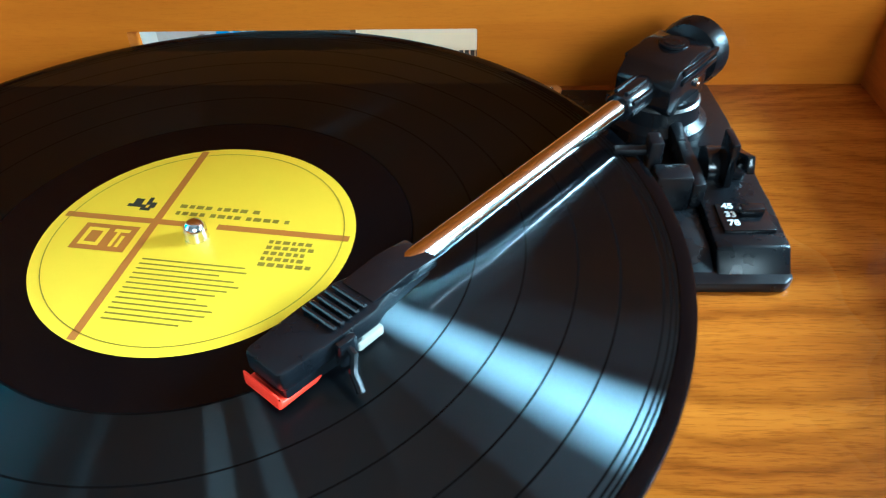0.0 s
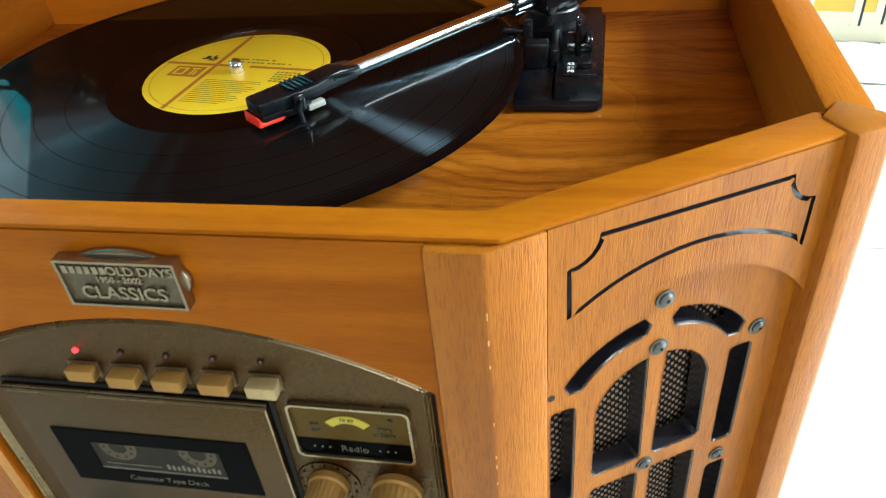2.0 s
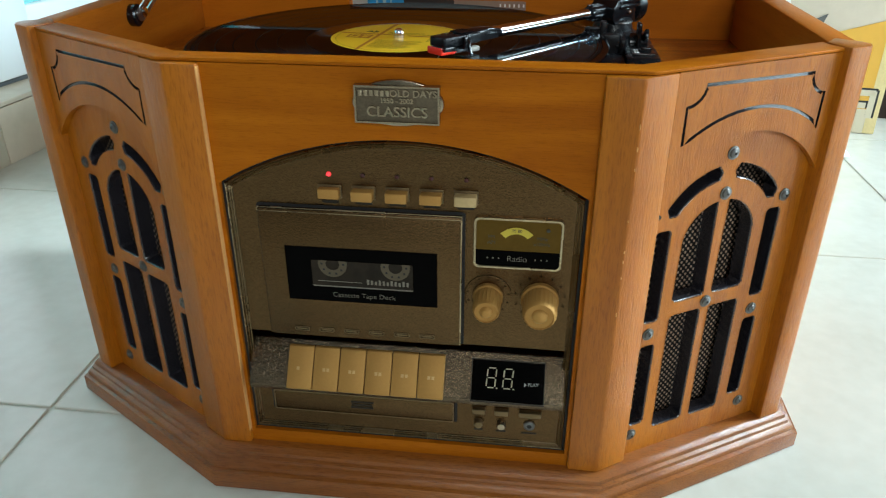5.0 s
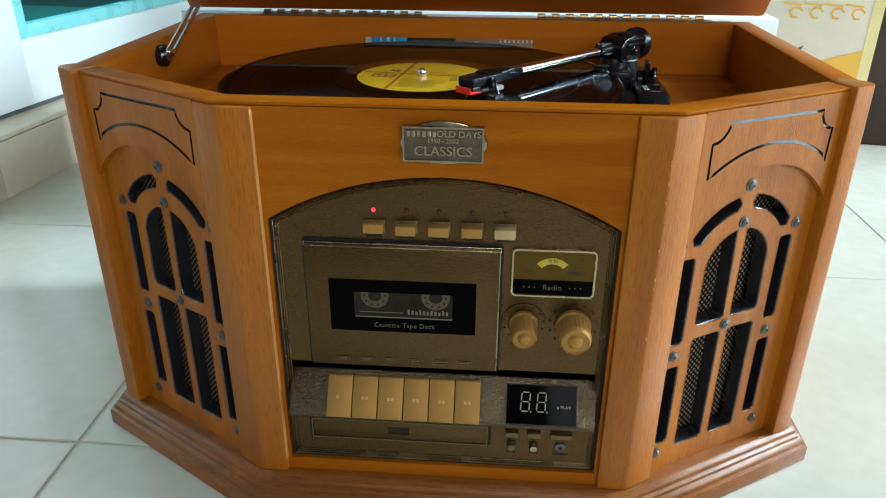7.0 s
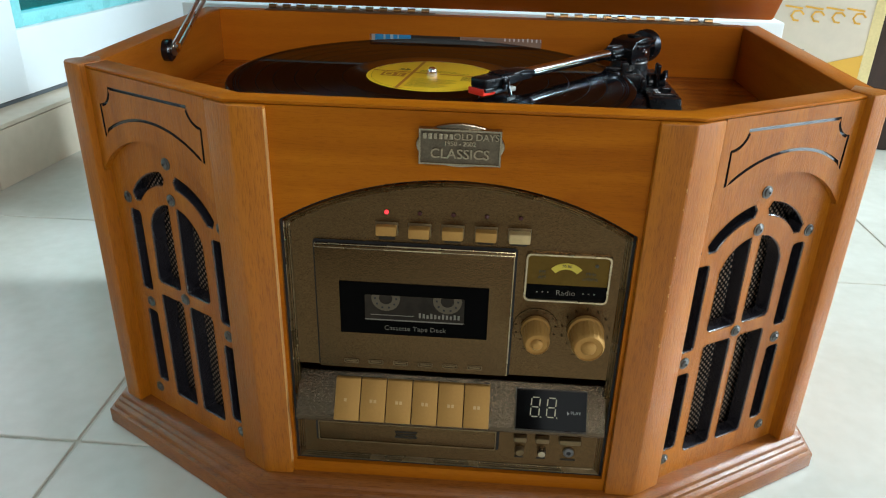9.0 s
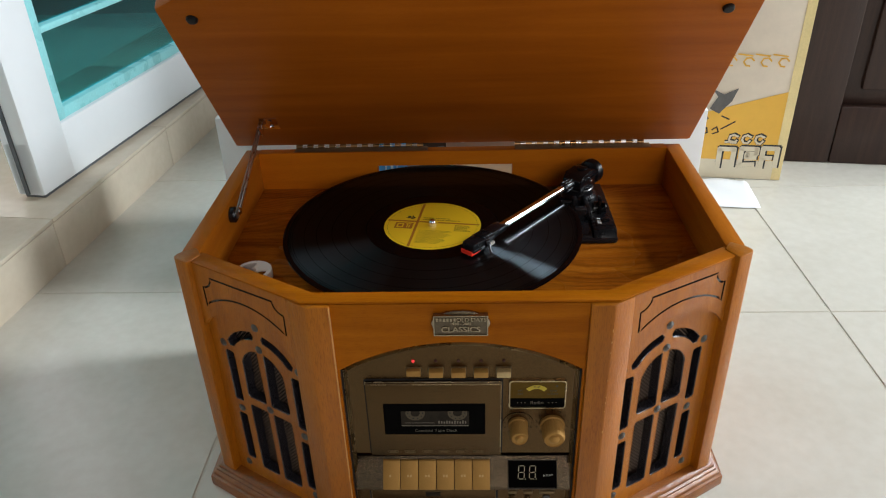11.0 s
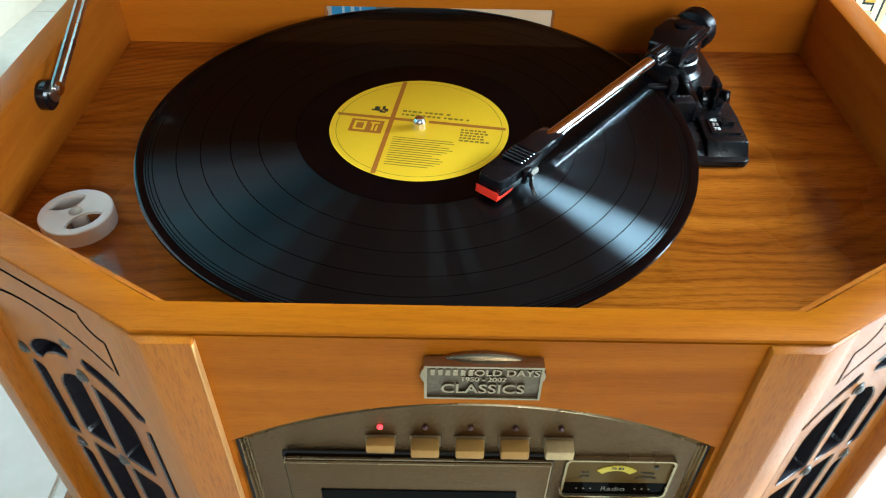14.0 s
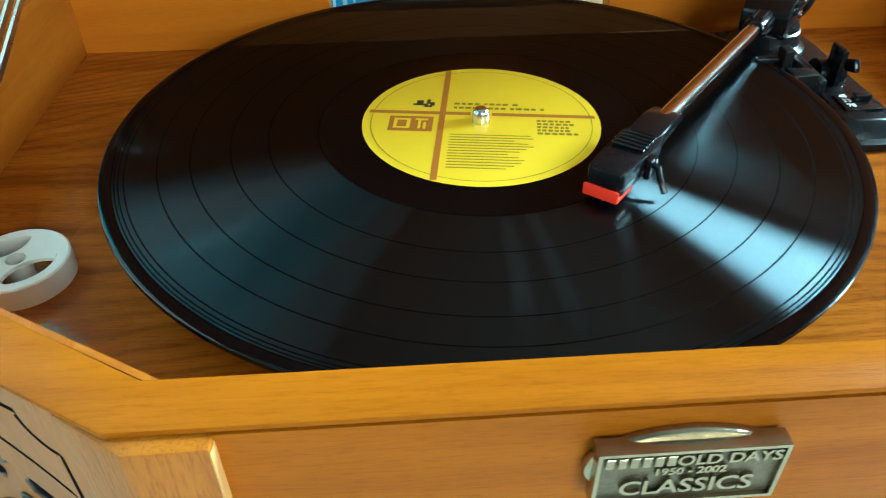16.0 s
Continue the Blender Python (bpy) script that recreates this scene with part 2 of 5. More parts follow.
def vinyl_material(name):
    """Pressed black vinyl: fine concentric grooves stretch the highlights into spokes."""
    m, nt, b = mat(name)
    out = nt.nodes["Material Output"]
    nt.nodes.remove(b)
    black = node(nt, "ShaderNodeBsdfDiffuse", Color=(0.001, 0.001, 0.0013, 1))
    tg = nt.nodes.new("ShaderNodeTangent")
    tg.direction_type, tg.axis = "RADIAL", "Z"
    tc = nt.nodes.new("ShaderNodeTexCoord")
    ln = nt.nodes.new("ShaderNodeVectorMath")
    ln.operation = "LENGTH"
    nt.links.new(tc.outputs["Object"], ln.inputs[0])
    nz = node(nt, "ShaderNodeTexNoise", Scale=1400.0, Detail=3.0, Roughness=0.7)
    nz.noise_dimensions = "1D"
    nt.links.new(ln.outputs["Value"], nz.inputs["W"])
    groove = nt.nodes.new("ShaderNodeBsdfAnisotropic")
    groove.distribution = "BECKMANN"
    groove.inputs["Color"].default_value = (0.55, 0.8, 1.0, 1)
    groove.inputs["Anisotropy"].default_value = 0.76
    nt.links.new(ramp(nt, nz.outputs[0], [(0.3, (0.31,) * 3), (0.7, (0.37,) * 3)]), groove.inputs["Roughness"])
    nt.links.new(tg.outputs[0], groove.inputs["Tangent"])
    tight = nt.nodes.new("ShaderNodeBsdfAnisotropic")
    tight.distribution = "BECKMANN"
    tight.inputs["Color"].default_value = (0.72, 0.9, 1.0, 1)
    tight.inputs["Anisotropy"].default_value = 0.873
    nt.links.new(ramp(nt, nz.outputs[0], [(0.3, (0.275,) * 3), (0.7, (0.30,) * 3)]), tight.inputs["Roughness"])
    nt.links.new(tg.outputs[0], tight.inputs["Tangent"])
    both = nt.nodes.new("ShaderNodeMixShader")
    both.inputs[0].default_value = 0.96
    nt.links.new(groove.outputs[0], both.inputs[1])
    nt.links.new(tight.outputs[0], both.inputs[2])
    sheen = nt.nodes.new("ShaderNodeBsdfAnisotropic")
    sheen.inputs["Roughness"].default_value = 0.035
    f1 = node(nt, "ShaderNodeValue")
    f1.outputs[0].default_value = 0.044
    f2 = node(nt, "ShaderNodeFresnel", IOR=1.17)
    m1, m2 = nt.nodes.new("ShaderNodeMixShader"), nt.nodes.new("ShaderNodeMixShader")
    for mx, f, a0, b0 in ((m1, f1, black, both), (m2, f2, m1, sheen)):
        nt.links.new(f.outputs[0], mx.inputs[0])
        nt.links.new(a0.outputs[0], mx.inputs[1])
        nt.links.new(b0.outputs[0], mx.inputs[2])
    nt.links.new(m2.outputs[0], out.inputs["Surface"])
    return m


VINYL = vinyl_material("grooved_vinyl")
VINYL_SMOOTH = plain("smooth_vinyl", (0.0015, 0.0015, 0.002), 0.07, speck=0.1, relief=0.0, spec=0.16)


VINYL_GAP = plain("gap_vinyl", (0.001, 0.001, 0.0012), 0.55, speck=0.1, relief=0.0, spec=0.03)


def cloth_material():
    """Open weave: staggered pale threads over a dark ground."""
    m, nt, b = mat("grille_cloth")
    tc = nt.nodes.new("ShaderNodeTexCoord")
    sep = nt.nodes.new("ShaderNodeSeparateXYZ")
    nt.links.new(tc.outputs["UV"], sep.inputs[0])
    waves = []
    for axis, pitch in (("X", 0.0040), ("Y", 0.0046)):
        k = nt.nodes.new("ShaderNodeMath")
        k.operation = "MULTIPLY"
        k.inputs[1].default_value = 2 * math.pi / pitch
        nt.links.new(sep.outputs[axis], k.inputs[0])
        w = nt.nodes.new("ShaderNodeMath")
        w.operation = "SINE"
        nt.links.new(k.outputs[0], w.inputs[0])
        waves.append(w)
    dot = nt.nodes.new("ShaderNodeMath")
    dot.operation = "MULTIPLY"
    nt.links.new(waves[0].outputs[0], dot.inputs[0])
    nt.links.new(waves[1].outputs[0], dot.inputs[1])
    n = node(nt, "ShaderNodeTexNoise", Scale=500.0, Detail=2.0)
    nt.links.new(tc.outputs["UV"], n.inputs["Vector"])
    col = ramp(nt, dot.outputs[0], [(0.16, (0.006, 0.004, 0.003)), (0.42, (0.46, 0.31, 0.22))])
    col = mixed(nt, 0.5, col, ramp(nt, n.outputs[0], [(0.3, (0.5, 0.5, 0.5)), (0.7, (1.0, 1.0, 1.0))]), "MULTIPLY")
    nt.links.new(col, b.inputs["Base Color"])
    b.inputs["Roughness"].default_value = 0.75
    b.inputs["Specular IOR Level"].default_value = 0.2
    bump(nt, b, dot.outputs[0], 0.6, 0.0008)
    return m


CLOTH = cloth_material()


def glass_material(name, colour, rough=0.02):
    m, nt, b = mat(name)
    b.inputs["Base Color"].default_value = (*colour, 1)
    b.inputs["Transmission Weight"].default_value = 1.0
    b.inputs["Roughness"].default_value = rough
    b.inputs["IOR"].default_value = 1.45
    return m


TEAL_GLASS = glass_material("teal_glass", (0.05, 0.46, 0.52))


def glow(name, colour, strength):
    m, nt, b = mat(name)
    b.inputs["Base Color"].default_value = (*colour, 1)
    b.inputs["Emission Color"].default_value = (*colour, 1)
    b.inputs["Emission Strength"].default_value = strength
    return m


LED_RED = glow("lit_red_diode", (1.0, 0.04, 0.05), 1.6)
DIGIT = glow("lit_digit", (0.36, 0.31, 0.20), 0.2)
DIAL_GLOW = glow("lit_dial", (0.5, 0.38, 0.03), 0.06)


# ---------------------------------------------------------------- mesh helpers
def mesh_of(name, bm, material):
    bmesh.ops.recalc_face_normals(bm, faces=bm.faces)
    me = bpy.data.meshes.new(name)
    bm.to_mesh(me)
    bm.free()
    mats = material if isinstance(material, (list, tuple)) else [material]
    for mm in mats:
        me.materials.append(mm)
    return me


def smooth(me, degrees=35):
    me.polygons.foreach_set("use_smooth", [True] * len(me.polygons))
    me.set_sharp_from_angle(angle=radians(degrees))


def part(name, bm, material, parent, label="", kind="", soft=True, upward=False):
    me = mesh_of(name, bm, material)
    if upward and me.polygons and me.polygons[0].normal.z < 0:
        me.flip_normals()
    if soft:
        smooth(me)
    ob = new(name, me)
    ob.parent = parent
    return tagged(ob, label=label, kind=kind)


def thing(name, label, category, group="", kind="", at=(0, 0, 0)):
    ob = new(name)
    ob.location = at
    ob.empty_display_size = 0.05
    return tagged(ob, label, category, group, kind)


def box(bm, x0, x1, y0, y1, z0, z1, bevel=0.0, m=None, seg=2):
    r = bmesh.ops.create_cube(bm, size=1.0)
    vs = r["verts"]
    for v in vs:
        v.co = Vector((x0 + (v.co.x + 0.5) * (x1 - x0), y0 + (v.co.y + 0.5) * (y1 - y0), z0 + (v.co.z + 0.5) * (z1 - z0)))
    if bevel:
        es = list({e for v in vs for e in v.link_edges})
        out = bmesh.ops.bevel(bm, geom=es, offset=bevel, segments=seg, profile=0.5, affect="EDGES")
        vs = list({v for f in out["faces"] for v in f.verts} | {v for v in vs if v.is_valid})
    if m is not None:
        for v in vs:
            v.co = m @ v.co
    return vs


def prism(bm, pts, lo, hi, axis="z", bevel=0.0, m=None):
    """A polygon drawn in two axes and pulled along the third. axis z: (x, y); axis y: (x, z); axis x: (y, z)."""
    def at(p, h):
        return {"z": (p[0], p[1], h), "y": (p[0], h, p[1]), "x": (h, p[0], p[1])}[axis]
    a = [bm.verts.new(at(p, lo)) for p in pts]
    b = [bm.verts.new(at(p, hi)) for p in pts]
    n = len(pts)
    fs = [bm.faces.new(a), bm.faces.new(b[::-1])]
    for i in range(n):
        fs.append(bm.faces.new((a[i], b[i], b[(i + 1) % n], a[(i + 1) % n])))
    vs = a + b
    if bevel:
        bmesh.ops.recalc_face_normals(bm, faces=fs)
        es = [e for e in {e for f in fs for e in f.edges} if len(e.link_faces) == 2 and e.calc_face_angle() > 0.5]
        out = bmesh.ops.bevel(bm, geom=es, offset=bevel, segments=2, profile=0.5, affect="EDGES")
        vs = list({v for f in out["faces"] for v in f.verts} | {v for v in vs if v.is_valid})
    if m is not None:
        for v in vs:
            v.co = m @ v.co
    return vs


def lathe(bm, profile, m=None, steps=32, close=True):
    """Turn (radius, height) points round z."""
    rings = []
    for r, h in profile:
        if r < 1e-6:
            rings.append([bm.verts.new((0, 0, h))])
        else:
            rings.append([bm.verts.new((r * math.cos(2 * math.pi * i / steps), r * math.sin(2 * math.pi * i / steps), h)) for i in range(steps)])
    for a, b in zip(rings, rings[1:]):
        for i in range(steps):
            j = (i + 1) % steps
            q = []
            for v in (a[i % len(a)], a[j % len(a)], b[j % len(b)], b[i % len(b)]):
                if v not in q:
                    q.append(v)
            if len(q) > 2:
                bm.faces.new(q)
    if m is not None:
        for ring in rings:
            for v in ring:
                v.co = m @ v.co
    return rings


def tube(bm, pts, radius, steps=10, m=None):
    """A round rod along points."""
    rings = []
    P = [Vector(p) for p in pts]
    for i, p in enumerate(P):
        d = (P[min(i + 1, len(P) - 1)] - P[max(i - 1, 0)]).normalized()
        q = d.to_track_quat("Z", "Y")
        rad = radius[i] if isinstance(radius, (list, tuple)) else radius
        rings.append([bm.verts.new(p + q @ Vector((rad * math.cos(2 * math.pi * k / steps), rad * math.sin(2 * math.pi * k / steps), 0))) for k in range(steps)])
    for a, b in zip(rings, rings[1:]):
        for k in range(steps):
            bm.faces.new((a[k], a[(k + 1) % steps], b[(k + 1) % steps], b[k]))
    bm.faces.new(rings[0][::-1])
    bm.faces.new(rings[-1])
    if m is not None:
        for ring in rings:
            for v in ring:
                v.co = m @ v.co


def pierced(bm, outer, holes, d0, d1, put):
    """A board with holes: loops of 2D points, thickness d0 to d1, put(u, v, d) gives the place."""
    work = bmesh.new()
    edges = []
    for loop in [outer, *holes]:
        vs = [work.verts.new((p[0], p[1], 0)) for p in loop]
        edges += [work.edges.new((vs[i], vs[(i + 1) % len(vs)])) for i in range(len(vs))]
    bmesh.ops.triangle_fill(work, use_beauty=True, use_dissolve=False, edges=edges)
    work.verts.index_update()
    flat = [(v.co.x, v.co.y) for v in work.verts]
    tris = [[v.index for v in f.verts] for f in work.faces]
    rim = [[v.index for v in e.verts] for e in work.edges if len(e.link_faces) == 1]
    work.free()
    a = [bm.verts.new(put(u, v, d0)) for u, v in flat]
    b = [bm.verts.new(put(u, v, d1)) for u, v in flat]
    for t in tris:
        bm.faces.new([a[i] for i in t])
        bm.faces.new([b[i] for i in t][::-1])
    for i, j in rim:
        bm.faces.new((a[i], a[j], b[j], b[i]))


def arc(cx, cy, r, a0, a1, n):
    return [(cx + r * math.cos(radians(a0 + (a1 - a0) * i / n)), cy + r * math.sin(radians(a0 + (a1 - a0) * i / n))) for i in range(n + 1)]


def rounded(u0, u1, v0, v1, r, n=4):
    return arc(u1 - r, v1 - r, r, 0, 90, n) + arc(u0 + r, v1 - r, r, 90, 180, n) + arc(u0 + r, v0 + r, r, 180, 270, n) + arc(u1 - r, v0 + r, r, 270, 360, n)


def lettering(name, words, size, m, material, parent, depth=0.0003, bold=0.0, label=""):
    """Words in the built-in font, turned into a mesh; m places the text's own x (along) and y (up)."""
    cu = bpy.data.curves.new(name, "FONT")
    cu.body, cu.size, cu.extrude, cu.align_x, cu.align_y, cu.offset, cu.resolution_u = words, size, depth, "CENTER", "CENTER", bold, 3
    tmp = bpy.data.objects.new(name, cu)
    scene.collection.objects.link(tmp)
    me = bpy.data.meshes.new_from_object(tmp.evaluated_get(bpy.context.evaluated_depsgraph_get()))
    bpy.data.objects.remove(tmp)
    me.transform(m)
    me.materials.clear()
    me.materials.append(material)
    ob = new(name, me)
    ob.parent = parent
    return tagged(ob, label=label)


UPRIGHT = Matrix.Rotation(radians(90), 4, "X")


def front(x, z, y=0.0):
    """Text plane on the front face, read from -y."""
    return Matrix.Translation((x, y, z)) @ UPRIGHT


# ---------------------------------------------------------------- the room
W = 2.4
floor = tagged(new("floor", mesh_of("floor", (lambda b: (box(b, -W, W, -W, W, -0.12, -0.0014), b)[1])(bmesh.new()), GROUT)),
               "pale grout bed under cream floor tiles", "floor", kind="structure")


def room_wall(name, x0, x1, y0, y1, z0, z1, hole=None, along="x"):
    bm = bmesh.new()
    if hole is None:
        box(bm, x0, x1, y0, y1, z0, z1)
    else:
        a, b, c, d = hole
        if along == "x":
            for q in ((x0, a, z0, z1), (b, x1, z0, z1), (a, b, z0, c), (a, b, d, z1)):
                box(bm, q[0], q[1], y0, y1, q[2], q[3])
        else:
            for q in ((y0, a, z0, z1), (b, y1, z0, z1), (a, b, z0, c), (a, b, d, z1)):
                box(bm, x0, x1, q[0], q[1], q[2], q[3])
    return tagged(new(name, mesh_of(name, bm, WALLPAINT)), "plain dark grey unseen room wall that limits bounced light", "wall", kind="structure")


room_wall("wall_north", -W - 0.15, W + 0.15, W, W + 0.15, -0.1, 2.6)
room_wall("wall_south", -W - 0.15, W + 0.15, -W - 0.15, -W, -0.1, 2.6, (0.26, 1.44, 1.03, 1.87), "x")
# added pier, out of view, between the two south fill lamps
bm = bmesh.new()
box(bm, 0.65, 1.05, -W - 0.15, -W, 1.03, 1.87)
tagged(new("wall_pier", mesh_of("wall_pier", bm, WALLPAINT)), "unseen dark pier added between the two south fill lamps", "wall", kind="structure")
room_wall("wall_east", W, W + 0.15, 0.1, W, -0.1, 2.6, (0.46, 0.90, 0.88, 2.12), "y")
room_wall("wall_east_2", W, W + 0.15, -W, 0.1, -0.1, 2.6, (-0.52, 0.02, 0.08, 1.02), "y")
room_wall("wall_west", -W - 0.15, -W, -W, W, -0.1, 2.6, (-1.25, -0.25, 0.55, 2.15), "y")
bm = bmesh.new()
box(bm, -W - 0.15, W + 0.15, -W - 0.15, W + 0.15, 2.6, 2.75)
tagged(new("ceiling", mesh_of("ceiling", bm, WALLPAINT)), "plain dark grey unseen ceiling that limits bounced light", "ceiling", kind="structure")

# raised tiled sill along the glazed doors, a few degrees off the cabinet's line
SILL = Matrix.Translation((-0.685, 0.338, 0)) @ Matrix.Rotation(radians(-6.0), 4, "Z")
bm = bmesh.new()
box(bm, -1.6, -0.010, -2.6, 1.45, -0.05, 0.081, 0.002, SILL)
sill = tagged(new("sill_step", mesh_of("sill_step", bm, GROUT)), "low raised step of cream tiles beneath the white glazed doors", "step", kind="structure")


def sill_tiles():
    for i in range(-6, 4):
        y0 = -0.205 + i * 0.41
        bm = bmesh.new()
        box(bm, -0.009, 0.0, y0 + 0.0006, min(y0 + 0.4094, 1.45), 0.0, 0.080, 0.001, SILL)
        part("riser_tile", bm, TILE_BEIGE, sill)
        bm = bmesh.new()
        box(bm, -0.41, 0.002, y0 + 0.0006, min(y0 + 0.4094, 1.45), 0.0815, 0.089, 0.002, SILL)
        part("tread_tile", bm, TILE_BEIGE, sill)


# glazed white door leaf standing on the step
DOOR = Matrix.Translation((-0.703, 0.606, 0.0)) @ Matrix.Rotation(radians(-9.0), 4, "Z")


def glazed_door(name, m, y1, label, x=0.0, gap=0.0):
    """White frame in its own plane: y along the leaf, x = 0 its room face."""
    d = thing(name, label, "door", kind="structure")
    z0, z1, t, w = 0.097 + gap, 2.05, 0.05, 0.098
    bm = bmesh.new()
    box(bm, x - t, x, 0, y1, z0, z0 + w, 0.005, m)
    part("bottom_rail", bm, UPVC, d)
    bm = bmesh.new()
    box(bm, x - t, x, 0, y1, z1 - w, z1, 0.005, m)
    part("top_rail", bm, UPVC, d)
    for a in (0.0, y1 - 0.09):
        bm = bmesh.new()
        box(bm, x - t - 0.001, x + 0.001, a, a + 0.09, z0 + 0.0005, z1 - 0.0005, 0.005, m)
        part("stile", bm, UPVC, d)
    for a, b, c, e in ((0.09, 0.112, z0 + w, z1 - w), (y1 - 0.112, y1 - 0.09, z0 + w, z1 - w)):
        bm = bmesh.new()
        box(bm, x - 0.034, x - 0.004, a, b, c, e, 0.003, m)
        part("glazing_bead", bm, BEAD, d)
    for c, h in ((z0 + w, 0.020), (z1 - w - 0.020, 0.020), (z0 + w + 0.145, 0.012)):
        bm = bmesh.new()
        box(bm, x - 0.032, x - 0.006, 0.1125, y1 - 0.1125, c, c + h, 0.003, m)
        part("glazing_bead", bm, BEAD, d)
    bm = bmesh.new()
    box(bm, x - 0.026, x - 0.020, 0.094, y1 - 0.094, z0 + w - 0.004, z1 - w + 0.004, 0, m)
    g = part("pane", bm, TEAL_GLASS, d, "teal tinted glass pane", soft=False)
    g.visible_shadow = False
    bm = bmesh.new()
    box(bm, x - 0.034, x - 0.026, -0.0022, 0.0, z0 + 0.003, z1, 0.0006, m)
    box(bm, x - 0.045, x - 0.008, 0.01, y1 - 0.01, z0 - 0.0075, z0, 0.001, m)
    part("gasket", bm, GASKET, d)
    return d


glazed_door("door_1", DOOR, 0.78, "white framed glazed door with teal glass standing on the tiled step")
glazed_door("door_2", Matrix.Translation((-0.95, -0.12, -0.01)) @ Matrix.Rotation(radians(-6.0), 4, "Z"), 0.72, "white framed fixed glazed panel behind the open door leaf")

# ---------------------------------------------------------------- the music centre: a wooden cabinet with its turntable, lid and controls
stereo = thing("stereo_cabinet", "orange-brown wooden retro stereo cabinet with open lid, standing on tiles", "stereo")
RIM, BASE_TOP, DECK = 0.293, 0.030, 0.2465
A, B = Vector((0.127, -0.004, 0)), Vector((0.262, 0.077, 0))
U = (B - A).normalized()
N = Vector((U.y, -U.x, 0))
PANEL = (B - A).length


def slant(side):
    """Places on a slanted speaker face: u along it, v up, d out of it."""
    def put(u, v, d):
        p = A + U * u + N * d
        return Vector((side * p.x, p.y, v))
    return put


def paint_walls(bm, loops, put, reach):
    """Second material on the cut walls that lie on one of the loops."""
    n = (put(0, 0, 1) - put(0, 0, 0)).normalized()
    rim = [put(p[0], p[1], 0) for lp in loops for p in lp]
    rim = [w - n * w.dot(n) for w in rim]
    bm.normal_update()
    for f in bm.faces:
        if abs(f.normal.dot(n)) < 0.5:
            flat = [v.co - n * v.co.dot(n) for v in f.verts]
            if all(min((c - w).length for w in rim) < reach for c in flat):
                f.material_index = 1


def offset_loop(loop, d):
    """A closed loop moved outwards by d along its normals."""
    n = len(loop)
    area = sum(loop[i][0] * loop[(i + 1) % n][1] - loop[(i + 1) % n][0] * loop[i][1] for i in range(n))
    k = d if area > 0 else -d
    out = []
    for i in range(n):
        t = Vector(loop[(i + 1) % n]) - Vector(loop[i - 1])
        t.normalize()
        out.append((loop[i][0] + t.y * k, loop[i][1] - t.x * k))
    return out


# front board with an arched opening for the control panel
PW, PS, PB = 0.1058, 0.222, 0.039
AR = (PW * PW + 0.030 * 0.030) / (2 * 0.030)
AC = PS + 0.030 - AR
AH = math.degrees(math.asin(PW / AR))


def arch_outline(inset, n=28):
    w, r = PW - inset, AR - inset
    h = math.degrees(math.asin(w / r))
    return [(-w, PB + inset), (w, PB + inset)] + arc(0, AC, r, 90 - h, 90 + h, n)


bm = bmesh.new()
pierced(bm, [(-0.108, BASE_TOP), (0.108, BASE_TOP), (0.108, RIM - 0.0023), (-0.108, RIM - 0.0023)], [arch_outline(0.0006)], 0.0, 0.0156, lambda u, v, d: Vector((u, d, v)))
part("front_board", bm, WOOD_FRONT, stereo, soft=False)
# continuous rounded top rail
def rim_path(d):
    """Plan of the rim on the right half, d behind the outer face, from the front's middle outwards."""
    c = A + N * -d
    e = B + N * -d
    y = 0.0004 + (d - 0.0014) * 0.99
    k = (y - c.y) / (U.y)
    corner = (c.x + U.x * k, y)
    end = A + U * 0.1395 + N * -d
    return [corner, (end.x, end.y)]


